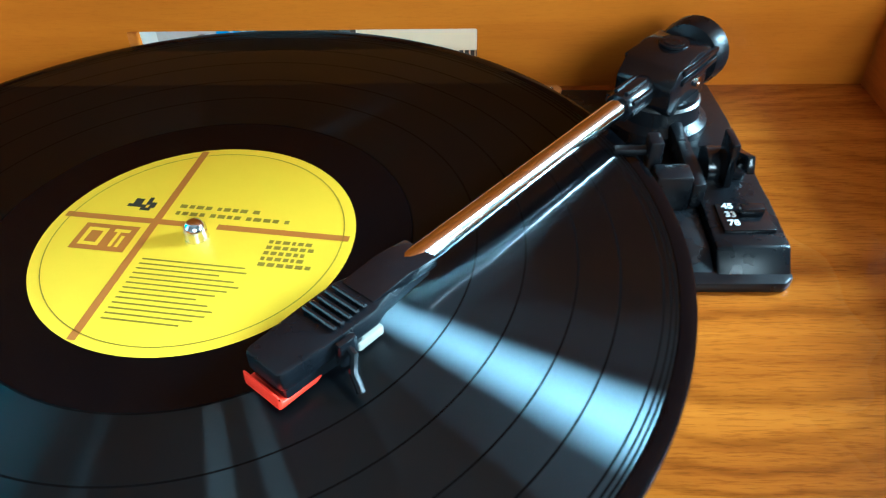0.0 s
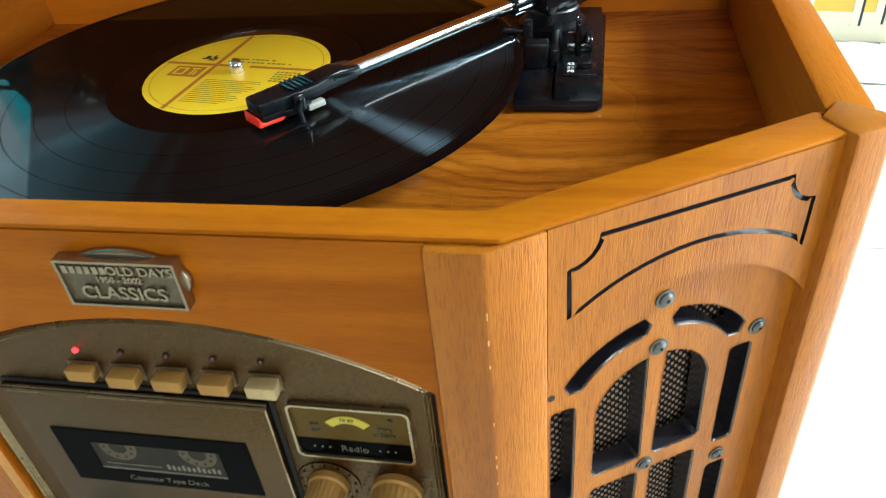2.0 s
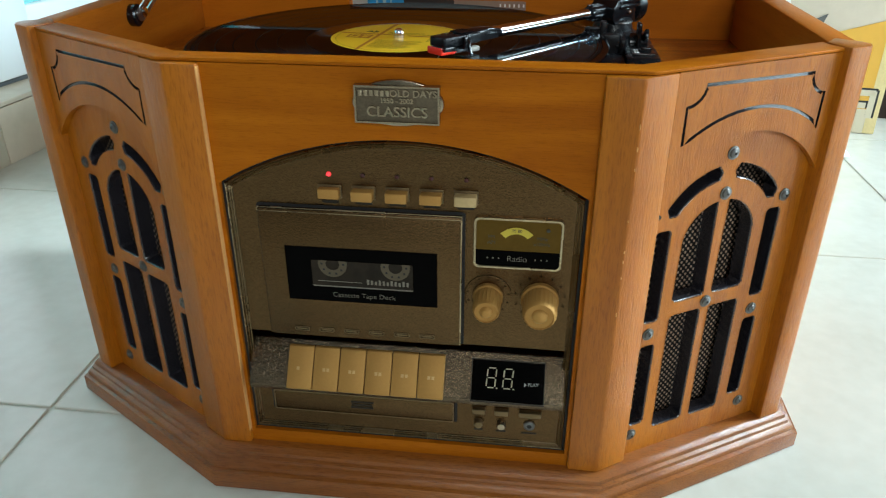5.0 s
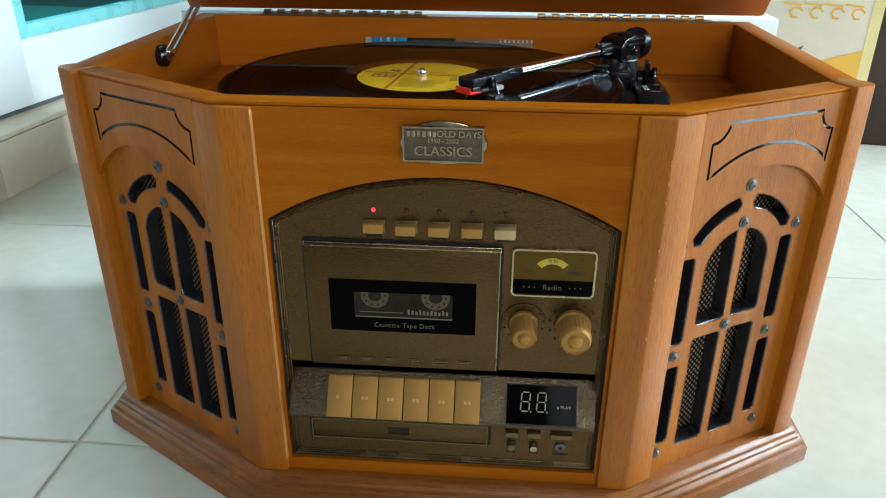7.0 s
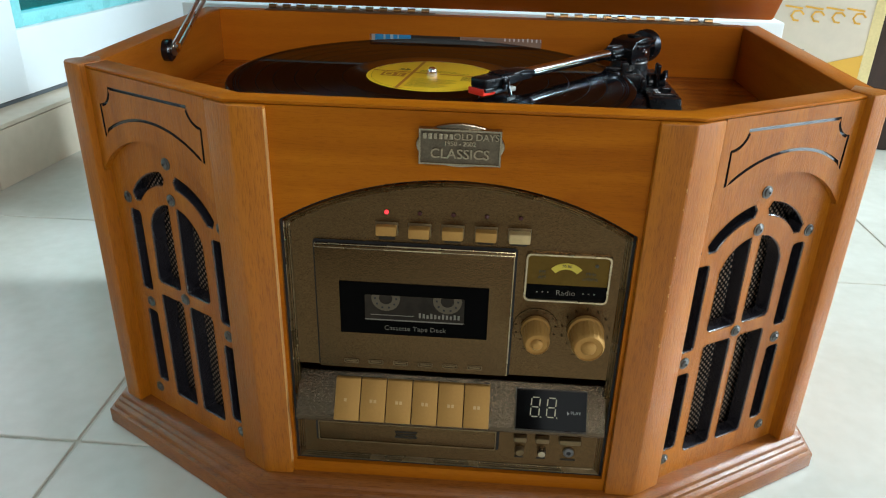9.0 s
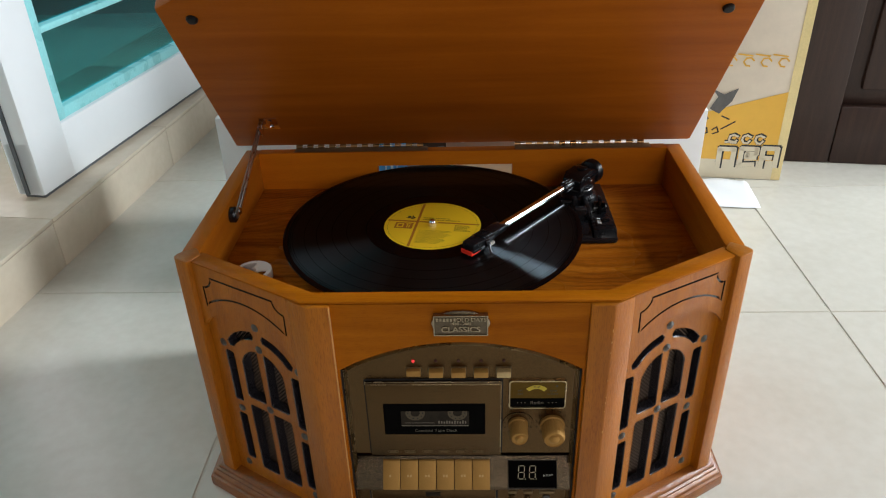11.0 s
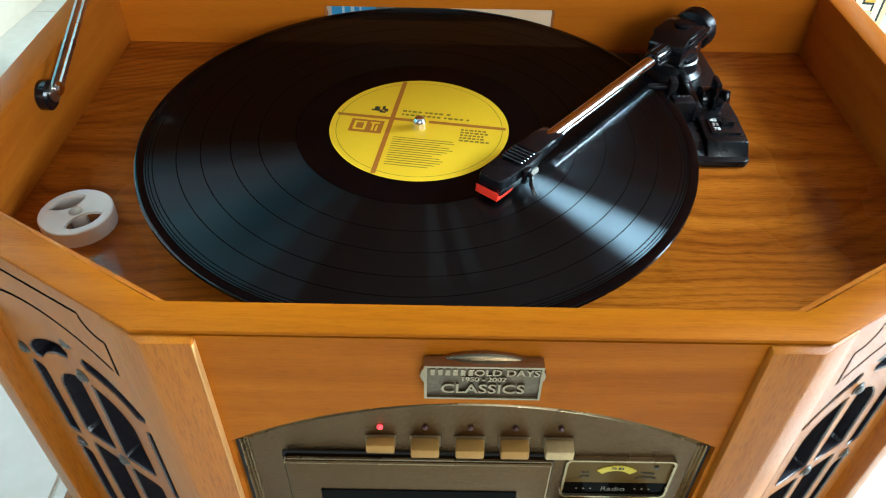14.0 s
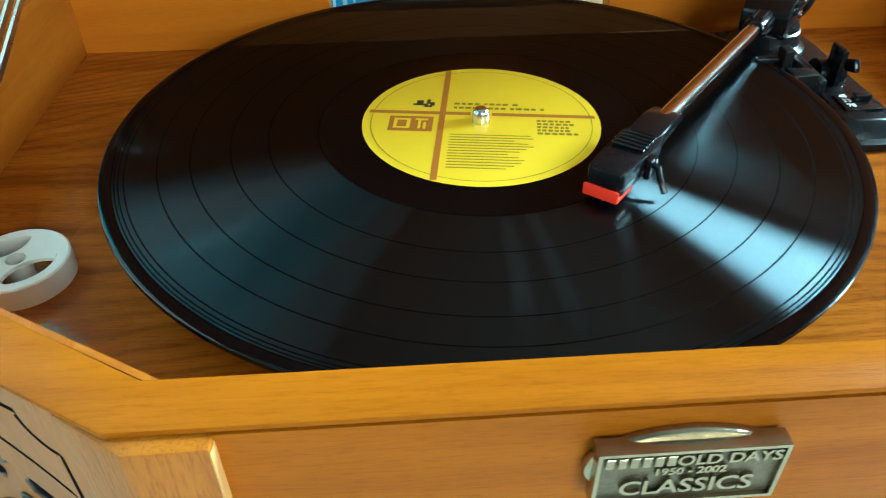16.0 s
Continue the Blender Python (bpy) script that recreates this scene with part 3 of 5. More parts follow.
bm = bmesh.new()
outer, innr = rim_path(0.0014), rim_path(0.0188)
innr[0] = (innr[0][0], 0.0158)
ring = [(-p[0], p[1]) for p in outer[::-1]] + outer + innr[::-1] + [(-p[0], p[1]) for p in innr]
prism(bm, ring, RIM - 0.0022, RIM, "z", 0.0009)
part("top_rail", bm, WOOD_FRONT, stereo, "smooth golden-brown top rail")
for side in (1, -1):
    put = slant(side)
    # bent corner post: a narrow facet on the front and one on the slant
    bm = bmesh.new()
    q = [(side * 0.1075, -0.0038), (side * 0.1268, -0.0042)] + [(p.x, p.y) for p in (put(0.0225, 0, -0.0012), put(0.0225, 0, -0.018))] + [(side * 0.1180, 0.0145), (side * 0.1075, 0.0145)]
    prism(bm, q, BASE_TOP, RIM - 0.0024, "z", 0.0014)
    part("corner_post", bm, WOOD_UP, stereo)
    # outer post, proud of the panel, with its rounded corner
    bm = bmesh.new()
    q = [put(0.1375, 0, 0.0035), put(0.1530, 0, 0.0035), put(0.1576, 0, 0.0005), put(0.1582, 0, -0.006), put(0.151, 0, -0.021), put(0.1375, 0, -0.014)]
    prism(bm, [(p.x, p.y) for p in q], BASE_TOP, RIM + 0.001, "z", 0.0014)
    part("outer_post", bm, WOOD_UP, stereo)

    # header board: arched below, with a routed outline
    cu, cz, R = 0.0795, 0.1818, 0.0700
    bm = bmesh.new()
    outline = [(0.0225, RIM - 0.0024), (0.0225, 0.2225)] + arc(cu, cz, R, 144.5, 35, 26) + [(0.1375, 0.2205), (0.1375, RIM - 0.0024)]
    a = [(0.0297, 0.2478), (0.0295, 0.2695)]
    a += arc(0.0300, 0.2818, 0.0115, -88, -2, 6)
    a += [(0.1190, 0.2800)] + arc(0.1312, 0.2795, 0.0122, 182, 268, 6) + [(0.1303, 0.2446)]
    ra = 0.083
    a += arc(0.080, 0.2630 - ra, ra, 52.5, 127.3, 16)[1:-1]
    a = [(p[0] - (0.0022 if side < 0 else 0.0), p[1] + 0.0018) for p in a]
    inner = []
    n = len(a)
    cx, cy = sum(p[0] for p in a) / n, sum(p[1] for p in a) / n
    for i, p in enumerate(a):
        t = Vector(a[(i + 1) % n]) - Vector(a[i - 1])
        t.normalize()
        inner.append((p[0] - t.y * 0.0020, p[1] + t.x * 0.0020))
    area = sum(a[i][0] * a[(i + 1) % n][1] - a[(i + 1) % n][0] * a[i][1] for i in range(n))
    if area < 0:
        inner = [(2 * p[0] - q[0], 2 * p[1] - q[1]) for p, q in zip(a, inner)]
    pierced(bm, outline, [a], -0.0018, -0.0062, put)
    pierced(bm, inner, [], -0.0018, -0.0062, put)
    paint_walls(bm, [a, inner], put, 0.0002)
    header = part("header_board", bm, [WOOD_UP, GROOVE], stereo, soft=False)
    bm = bmesh.new()
    pierced(bm, [(p[0], p[1]) for p in a], [], -0.0034, -0.0060, put)
    part("routed_line", bm, GROOVE, header, "glossy black routed outline", soft=False)

    # grille board with its window-like slots
    c = 0.0737
    holes = []
    for s in (1, -1):
        def mir(loop):
            return [(c + s * (p[0] - c), p[1]) for p in loop]
        holes.append(mir(arc(c, cz, 0.0500, 99, 146, 10) + [(c + 0.0455 * math.cos(radians(150)), cz + 0.0455 * math.sin(radians(150)))] + arc(c, cz, 0.0410, 146, 99, 10) + [(c + 0.0455 * math.cos(radians(96)), cz + 0.0455 * math.sin(radians(96)))]))
        holes.append(mir(rounded(0.0262, 0.0372, 0.1345, 0.1965, 0.0028)))
        holes.append(mir([(0.0462, 0.1475), (0.0485, 0.1452), (0.0690, 0.1452), (0.0705, 0.1470)] + arc(c, cz, 0.0275, 99, 166, 8)))
        holes.append(mir(rounded(0.0266, 0.0376, 0.0545, 0.1170, 0.0028)))
        holes.append(mir(rounded(0.0464, 0.0702, 0.0475, 0.1352, 0.0028)))
    bm = bmesh.new()
    pierced(bm, [(0.0226, BASE_TOP), (0.1374, BASE_TOP), (0.1374, 0.2505), (0.0226, 0.2505)], holes, -0.0066, -0.0165, put)
    board = part("grille_board", bm, WOOD_UP, stereo, soft=False)
    # painted, slightly rounded edges of the slots
    for h in holes:
        bm = bmesh.new()
        rings = [[bm.verts.new(put(p[0], p[1], d)) for p in offset_loop(h, o)] for o, d in ((0.0004, -0.0064), (0.0001, -0.0066), (-0.0004, -0.0072), (-0.0005, -0.0168))]
        for r0, r1 in zip(rings, rings[1:]):
            for k in range(len(h)):
                bm.faces.new((r0[k], r0[(k + 1) % len(h)], r1[(k + 1) % len(h)], r1[k]))
        part("slot_edge", bm, GROOVE, board, "glossy black painted slot edge")
    # woven cloth behind the slots
    bm = bmesh.new()
    uvl = bm.loops.layers.uv.new("UVMap")
    quad = [(0.0228, 0.032), (0.1372, 0.032), (0.1372, 0.25), (0.0228, 0.25)]
    f1 = [bm.verts.new(put(u, v, -0.0215)) for u, v in quad]
    f2 = [bm.verts.new(put(u, v, -0.0222)) for u, v in quad]
    fa = bm.faces.new(f1)
    for lp, (u, v) in zip(fa.loops, quad):
        lp[uvl].uv = (u + v * 0.06, v)
    bm.faces.new(f2[::-1])
    for i in range(4):
        bm.faces.new((f1[i], f2[i], f2[(i + 1) % 4], f1[(i + 1) % 4]))
    part("grille_cloth", bm, CLOTH, board, "coarse brown and black woven speaker cloth", soft=False)
    # screws
    for su, sv in ((0.0737, 0.2385), (0.0735, 0.2136), (0.122, 0.2043), (0.0735, 0.1398), (0.1148, 0.1241), (0.0312, 0.126), (0.1222, 0.0453), (0.0290, 0.0467)) + (((0.0264, 0.2063),) if side < 0 else ()):
        o = put(su, sv, -0.0066)
        zax = Vector((side * N.x, N.y, 0))
        m = Matrix.Translation(o) @ zax.to_track_quat("Z", "Y").to_matrix().to_4x4()
        bm = bmesh.new()
        lathe(bm, [(0.0042, 0.0), (0.0042, 0.0006), (0.0030, 0.0008), (0.0029, 0.0014), (0.0018, 0.0021), (0.0008, 0.0022), (0.0007, 0.0012), (0, 0.0012)], m, 14)
        part("screw", bm, SCREW, board)
    if side > 0:
        o = put(0.0264, 0.2063, -0.0066)
        bm = bmesh.new()
        lathe(bm, [(0.0017, -0.0006), (0.0017, 0.0002), (0.0, 0.0002)], Matrix.Translation(o) @ Vector((N.x, N.y, 0)).to_track_quat("Z", "Y").to_matrix().to_4x4(), 10)
        part("screw_hole", bm, INNER, board, "empty dark screw hole")
    # straight side wall
    bm = bmesh.new()
    x0, x1 = sorted((side * 0.2405, side * 0.2585))
    box(bm, x0, x1, 0.086, 0.326, BASE_TOP, RIM, 0.002)
    part("side_wall", bm, WOOD_SIDE, stereo)
    # lining of the slanted front inside the tray
    bm = bmesh.new()
    q = [put(0.006, 0, -0.0185), put(0.150, 0, -0.0185), put(0.150, 0, -0.0205), put(0.006, 0, -0.0205)]
    prism(bm, [(p.x, p.y) for p in q], DECK, RIM - 0.0023, "z")
    part("inner_lining", bm, WOOD_SIDE, stereo)

# back wall with the slot that lets the record overhang
bm = bmesh.new()
pierced(bm, [(-0.2405, BASE_TOP), (0.2405, BASE_TOP), (0.2405, RIM), (-0.2405, RIM)], [rounded(-0.0995, 0.0610, 0.252, 0.2755, 0.001, 2)], 0.3125, 0.3255, lambda u, v, d: Vector((u, d, v)))
part("back_wall", bm, WOOD_BACK, stereo, soft=False)

# deck
bm = bmesh.new()
prism(bm, [(-0.1235, 0.0155), (0.1235, 0.0155), (0.2404, 0.088), (0.2404, 0.3124), (-0.2404, 0.3124), (-0.2404, 0.088)], DECK - 0.012, DECK)
part("deck", bm, WOOD_DECK, stereo, "glossy oak-grained turntable deck", soft=False)
bm = bmesh.new()
prism(bm, [(-0.12, 0.02), (0.12, 0.02), (0.235, 0.09), (0.235, 0.31), (-0.235, 0.31), (-0.235, 0.09)], BASE_TOP, BASE_TOP + 0.006)
part("bottom_board", bm, INNER, stereo, soft=False)


def base_outline(o):
    k = o * 0.28
    return [(-0.262 - o, 0.330), (-0.262 - o, 0.077 - k), (-0.127 - k, -0.004 - o * 0.9), (0.127 + k, -0.004 - o * 0.9), (0.262 + o, 0.077 - k), (0.262 + o, 0.330)]


bm = bmesh.new()
steps = [(0.0150, 0.0), (0.0165, 0.0015), (0.0165, 0.0130), (0.0158, 0.0142), (0.0128, 0.0150), (0.0126, 0.0178), (0.0118, 0.0190), (0.0090, 0.0205), (0.0086, 0.0228), (0.0062, 0.0242), (0.0058, 0.0268), (0.0030, 0.0292), (0.0, BASE_TOP), (-0.03, BASE_TOP)]
loops = [[bm.verts.new((x, y, z)) for x, y in base_outline(o)] for o, z in steps]
for a, b in zip(loops, loops[1:]):
    for i in range(6):
        bm.faces.new((a[i], a[(i + 1) % 6], b[(i + 1) % 6], b[i]))
bm.faces.new(loops[0][::-1])
bm.faces.new(loops[-1])
part("plinth", bm, WOOD_BASE, stereo, "stepped brown wooden plinth moulding")

# worn arrises: small pale chips on the post edges
for i in range(9):
    z = 0.10 + random.random() * 0.18
    h = 0.0008 + random.random() * 0.0022
    bm = bmesh.new()
    box(bm, 0.12635, 0.12695, -0.0043, -0.0034, z, z + h, 0.0002, None, 1)
    part("chip", bm, WOOD_PALE, stereo, "pale worn chip in the varnish")
# light catching the left post's inner edge, put in as a pale strip
bm = bmesh.new()
box(bm, -0.1081, -0.1074, -0.0037, 0.0004, 0.04, RIM - 0.004, 0.0002, None, 1)
part("lit_arris", bm, WOOD_PALE, stereo, "thin pale strip for the lit edge of the post")

# lid, hinged at the back
LID_A = 51.5
LID = Matrix.Translation((0, 0.327, RIM + 0.003)) @ Matrix.Rotation(radians(-LID_A), 4, "X")


def lid_pt(x, y, z):
    return LID @ Vector((x, y, z))


bm = bmesh.new()
prism(bm, [(-0.270, -0.001), (-0.270, -0.252), (-0.128, -0.333), (0.128, -0.333), (0.270, -0.252), (0.270, -0.001)], 0.0, 0.017, "z", 0.003, LID)
lid = part("lid", bm, WOOD_LID, stereo, "raised wooden lid with clipped front corners")
bm = bmesh.new()
for x in (-0.240, 0.240):
    lathe(bm, [(0.0055, 0.0), (0.0052, -0.002), (0.004, -0.0032), (0, -0.0036)], LID @ Matrix.Translation((x, -0.238, 0)), 14)
    if x < 0:
        part("bumper", bm, BLACK_SATIN, lid, "black rubber bumper")
        bm = bmesh.new()
part("bumper", bm, BLACK_SATIN, lid, "black rubber bumper")
# two brass hinges with open gaps between their knuckles
BRASS = plain("aged_brass", (0.33, 0.19, 0.08), 0.32, metal=1.0, speck=0.25)
for x0, n in ((-0.1975, 12), (0.0640, 12)):
    bm = bmesh.new()
    box(bm, x0, x0 + n * 0.0132, 0.3140, 0.3268, RIM + 0.0001, RIM + 0.0009)
    hinge = part("lid_hinge", bm, BRASS, stereo, "long aged brass hinge")
    for k in range(n):
        x = x0 + k * 0.0132
        bm = bmesh.new()
        tube(bm, [(x, 0.3290, RIM + 0.0016), (x + 0.0072, 0.3290, RIM + 0.0016)], 0.0024, 10)
        part("knuckle", bm, BRASS, hinge)
    bm = bmesh.new()
    tube(bm, [(x0 + 0.0005, 0.3290, RIM + 0.0016), (x0 + n * 0.0132 - 0.0065, 0.3290, RIM + 0.0016)], 0.0009, 8)
    part("hinge_pin", bm, STEEL, hinge)
# lid stay: slotted steel arm between the side wall and the lid
P0, P1 = Vector((-0.2335, 0.187, 0.282)), Vector((-0.2275, 0.291, 0.334))
bm = bmesh.new()
d = (P1 - P0).normalized()
sideways = d.cross(Vector((1, 0, 0))).normalized()
Ms = Matrix((( 1, d.x, sideways.x, P0.x), (0, d.y, sideways.y, P0.y), (0, d.z, sideways.z, P0.z), (0, 0, 0, 1)))
L = (P1 - P0).length
pierced(bm, rounded(-0.0052, 0.0052, -0.008, L + 0.006, 0.005, 5), [rounded(-0.0018, 0.0018, 0.004, L - 0.006, 0.0017, 4)], -0.0007, 0.0007, lambda u, v, dd: Ms @ Vector((dd, v, u)))
stay = part("lid_stay", bm, STEEL, stereo, "slotted steel lid stay")
bm = bmesh.new()
RX = Matrix.Rotation(radians(90), 4, "Y")
lathe(bm, [(0.0, 0.0), (0.0085, 0.0), (0.0085, 0.005), (0.007, 0.0062), (0.0, 0.0062)], Matrix.Translation(P0 + Vector((-0.0070, -0.004, -0.002))) @ RX, 20)
part("stay_washer", bm, BLACK_GLOSS, stay, "black plastic friction washer")
bm = bmesh.new()
lathe(bm, [(0.0, 0.0), (0.0042, 0.0), (0.0042, 0.001), (0.003, 0.0024), (0.0, 0.0028)], Matrix.Translation(P0 + Vector((0.0008, 0, 0))) @ RX, 14)
part("stay_rivet", bm, CHROME, stay)
bm = bmesh.new()
lathe(bm, [(0.0, -0.001), (0.0038, -0.001), (0.0038, 0.001), (0.0026, 0.0024), (0.0, 0.0026)], Matrix.Translation(P1 + Vector((0.0008, 0, 0))) @ RX, 14)
part("stay_rivet", bm, CHROME, stay)
bm = bmesh.new()
box(bm, -0.226, -0.2248, -0.066, -0.044, -0.012, 0.0, 0.0004, LID)
box(bm, -0.226, -0.206, -0.066, -0.044, -0.0014, 0.0, 0.0004, LID)
for yy in (-0.061, -0.049):
    lathe(bm, [(0.0026, 0), (0.0024, -0.0012), (0, -0.0016)], LID @ Matrix.Translation((-0.214, yy, -0.0014)), 10)
part("stay_bracket", bm, CHROME, stay)

# ---------------------------------------------------------------- control panel
bm = bmesh.new()
pierced(bm, arch_outline(0.0), [[(-0.1012, 0.0820), (0.1012, 0.0820), (0.1012, 0.1190), (-0.1012, 0.1190)]], -0.0004, 0.011, lambda u, v, d: Vector((u, d, v + 0.0015)))
panel = part("control_panel", bm, BRONZE, stereo, "arched antique bronze control panel", soft=False)
panel.location = (0, 0.004, -0.0015)
# black ring painted in for the shade of the recess round the panel
bm = bmesh.new()
pierced(bm, arch_outline(0.0002), [arch_outline(0.0022)], -0.0007, 0.0, lambda u, v, d: Vector((u, d, v + 0.0015)))
part("border_gap_shade", bm, INNER, panel, soft=False)
for ins, w, h in ((0.0022, 0.0016, 0.0022), (0.0041, 0.0011, 0.0016), (0.0055, 0.0010, 0.0012)):
    bm = bmesh.new()
    rings = [[bm.verts.new((u, d, v + 0.0015)) for u, v in arch_outline(ins + o * w)] for o, d in ((0.0, -0.0003), (0.22, -h * 0.8), (0.5, -h), (0.78, -h * 0.8), (1.0, -0.0003))]
    for r0, r1 in zip(rings, rings[1:]):
        for k in range(len(r0)):
            bm.faces.new((r0[k], r0[(k + 1) % len(r0)], r1[(k + 1) % len(r0)], r1[k]))
    part("border_bead", bm, BRONZE_RUBBED_LIT, panel)

# cassette door with its window
bm = bmesh.new()
pierced(bm, rounded(-0.0860, 0.0372, 0.1205, 0.2105, 0.0015, 2), [], -0.0010, 0.0, lambda u, v, d: Vector((u, d, v)))
part("door_gap", bm, INNER, panel, soft=False)
bm = bmesh.new()
box(bm, -0.0845, 0.0358, -0.0050, -0.0006, 0.1218, 0.2090, 0.0008)
cdoor = part("cassette_door", bm, BRONZE, panel, "bronze cassette deck door")
# bright strips stand for light caught on the door's edges
bm = bmesh.new()
prism(bm, [(-0.0052, 0.2072), (-0.0040, 0.2094), (-0.0030, 0.2094), (-0.0030, 0.2072)], -0.0845, 0.0358, "x")
part("door_edge", bm, BRONZE_GLINT, cdoor)
bm = bmesh.new()
box(bm, 0.0349, 0.0358, -0.0052, -0.0044, 0.1222, 0.2076, 0.0003, None, 1)
part("door_edge", bm, BRONZE_GLINT, cdoor)
bm = bmesh.new()
pierced(bm, [(-0.0700, 0.1488), (0.0215, 0.1488), (0.0215, 0.1852), (-0.0700, 0.1852)], [rounded(-0.0545, 0.0070, 0.1588, 0.1768, 0.0008, 2)], -0.0055, -0.0049, lambda u, v, d: Vector((u, d, v)))
part("window_mask", bm, FILM, cdoor, "glossy black window surround", soft=False)
bm = bmesh.new()
box(bm, -0.0545, 0.0070, -0.00515, -0.0049, 0.1588, 0.1768)
part("cassette", bm, plain("smoky_cassette", (0.024, 0.017, 0.011), 0.4, speck=0.5, scale=120, spec=0.1), cdoor, "smoky cassette behind the window", soft=False)
for x in (-0.0415, -0.0035):
    bm = bmesh.new()
    pierced(bm, arc(x, 0.1745, 0.0088, 0, 352, 30), [arc(x, 0.1745, 0.0042, 0, 348, 20)], -0.0053, -0.0050, lambda u, v, d: Vector((u, d, min(v, 0.1767))))
    part("reel", bm, plain("reel_grey", (0.10, 0.078, 0.05), 0.5, spec=0.1), cdoor, soft=False)
    bm = bmesh.new()
    for k in range(10):
        a0 = k * 36
        zc_ = 0.1745 + 0.0066 * math.sin(radians(a0))
        if zc_ < 0.1755:
            box(bm, x + 0.0066 * math.cos(radians(a0)) - 0.0006, x + 0.0066 * math.cos(radians(a0)) + 0.0006, -0.00545, -0.0053, zc_ - 0.0006, zc_ + 0.0006)
    part("reel_tooth", bm, INNER, cdoor, soft=False)
bm = bmesh.new()
box(bm, -0.051, -0.024, -0.00535, -0.00515, 0.1625, 0.1629)
box(bm, -0.0545, 0.0070, -0.00535, -0.00515, 0.1588, 0.1596)
for i in range(11):
    xx = -0.0210 + i * 0.0024
    box(bm, xx, xx + 0.0013, -0.00535, -0.00515, 0.1618, 0.1652 - (i % 3) * 0.0005)
part("cassette_print", bm, DIM_INK, cdoor, soft=False)
lettering("script_lettering", "Cassette Tape Deck", 0.0047, front(-0.0232, 0.1537, -0.0057) @ Matrix.Shear("XY", 4, (0.34, 0)), DIM_INK, cdoor, 0.0001, -0.00008)
for i in range(6):
    x = -0.0640 + i * 0.0158
    bm = bmesh.new()
    pierced(bm, rounded(x - 0.0048, x + 0.0048, 0.1256, 0.1286, 0.0008, 2), [rounded(x - 0.0043, x + 0.0043, 0.1260, 0.1282, 0.0006, 2)], -0.0053, -0.0049, lambda u, v, d: Vector((u, d, v)))
    box(bm, x - 0.0033, x + 0.0033, -0.0052, -0.0049, 0.1266, 0.1276)
    part("key_caption", bm, BRONZE_BROWN, cdoor, soft=False)

# source buttons with their diodes
for i in range(5):
    x = -0.0410 + i * 0.0196
    bm = bmesh.new()
    box(bm, x - 0.0068, x + 0.0068, -0.0010, 0.0, 0.2152, 0.2238, 0.0004)
    socket = part("button_socket", bm, BRONZE_BROWN, panel)
    bm = bmesh.new()
    box(bm, x - 0.0062, x + 0.0062, -0.0075 if i else -0.0055, -0.0008, 0.2164, 0.2226, 0.0008)
    part("source_button", bm, GOLD_PALE if i == 4 else GOLD, socket, "pale gold push button" if i == 4 else "gold push button")
    bm = bmesh.new()
    lathe(bm, [(0.0013, 0), (0.0013, 0.0008), (0.0008, 0.0013), (0, 0.0015)], Matrix.Translation((x, -0.0004, 0.2302)) @ UPRIGHT, 14)
    part("diode", bm, LED_RED if i == 0 else plain("unlit_diode", (0.05, 0.012, 0.01), 0.25), panel, "lit red diode" if i == 0 else "unlit dark diode")
    bm = bmesh.new()
    box(bm, x - 0.0048, x + 0.0048, -0.0006, -0.0003, 0.2122, 0.2140)
    part("button_caption", bm, BRONZE_DARK, panel, soft=False)

# radio dial
bm = bmesh.new()
pierced(bm, rounded(0.0425, 0.0930, 0.1768, 0.2088, 0.003), [rounded(0.0436, 0.0919, 0.1779, 0.2077, 0.0024)], -0.0026, 0.0, lambda u, v, d: Vector((u, d, v)))
dial = part("radio_dial", bm, BRONZE_GLINT, panel, "framed radio tuning dial", soft=False)
bm = bmesh.new()
box(bm, 0.0434, 0.0921, -0.0012, -0.0004, 0.1880, 0.2079)
part("dial_face", bm, plain("dial_gold", (0.105, 0.06, 0.012), 0.35, metal=0.8, spec=0.1), dial, soft=False)
bm = bmesh.new()
box(bm, 0.0434, 0.0921, -0.0013, -0.0004, 0.1777, 0.1880)
part("dial_band", bm, FILM, dial, soft=False)
bm = bmesh.new()
pierced(bm, arc(0.0668, 0.1905, 0.0125, 42, 138, 16) + arc(0.0668, 0.1905, 0.0085, 138, 42, 16), [], -0.0016, -0.0012, lambda u, v, d: Vector((u, d, v)))
part("dial_scale", bm, DIAL_GLOW, dial, "dimly lit yellow tuning scale", soft=False)
for words, x, z, s in (("FM", 0.0525, 0.1965, 0.0032), ("AM", 0.0525, 0.1930, 0.0032), ("MHz", 0.0815, 0.1965, 0.0032), ("x10kHz", 0.0812, 0.1930, 0.0030)):
    lettering("dial_lettering", words, s, front(x, z, -0.0014), DARK_INK, dial, 0.0001)
lettering("dial_lettering", "70 80", 0.0026, front(0.0668, 0.2010, -0.0018), DARK_INK, dial, 0.0001)
lettering("dial_lettering", "Radio", 0.0052, front(0.0675, 0.1828, -0.0015) @ Matrix.Shear("XY", 4, (0.34, 0)), DIM_INK, dial, 0.0001, -0.00008)
for i in range(3):
    for sx in (-1, 1):
        x = 0.0675 + sx * (0.0106 + i * 0.0033)
        bm = bmesh.new()
        box(bm, x - 0.0004, x + 0.0004, -0.0015, -0.0012, 0.1825, 0.1833)
        part("dial_dot", bm, DIM_INK, dial, soft=False)
bm = bmesh.new()
lathe(bm, [(0.0011, 0), (0.0011, 0.0006), (0, 0.0008)], Matrix.Translation((0.0845, -0.0012, 0.2020)) @ UPRIGHT, 10)
part("stereo_diode", bm, DARK_INK, dial)

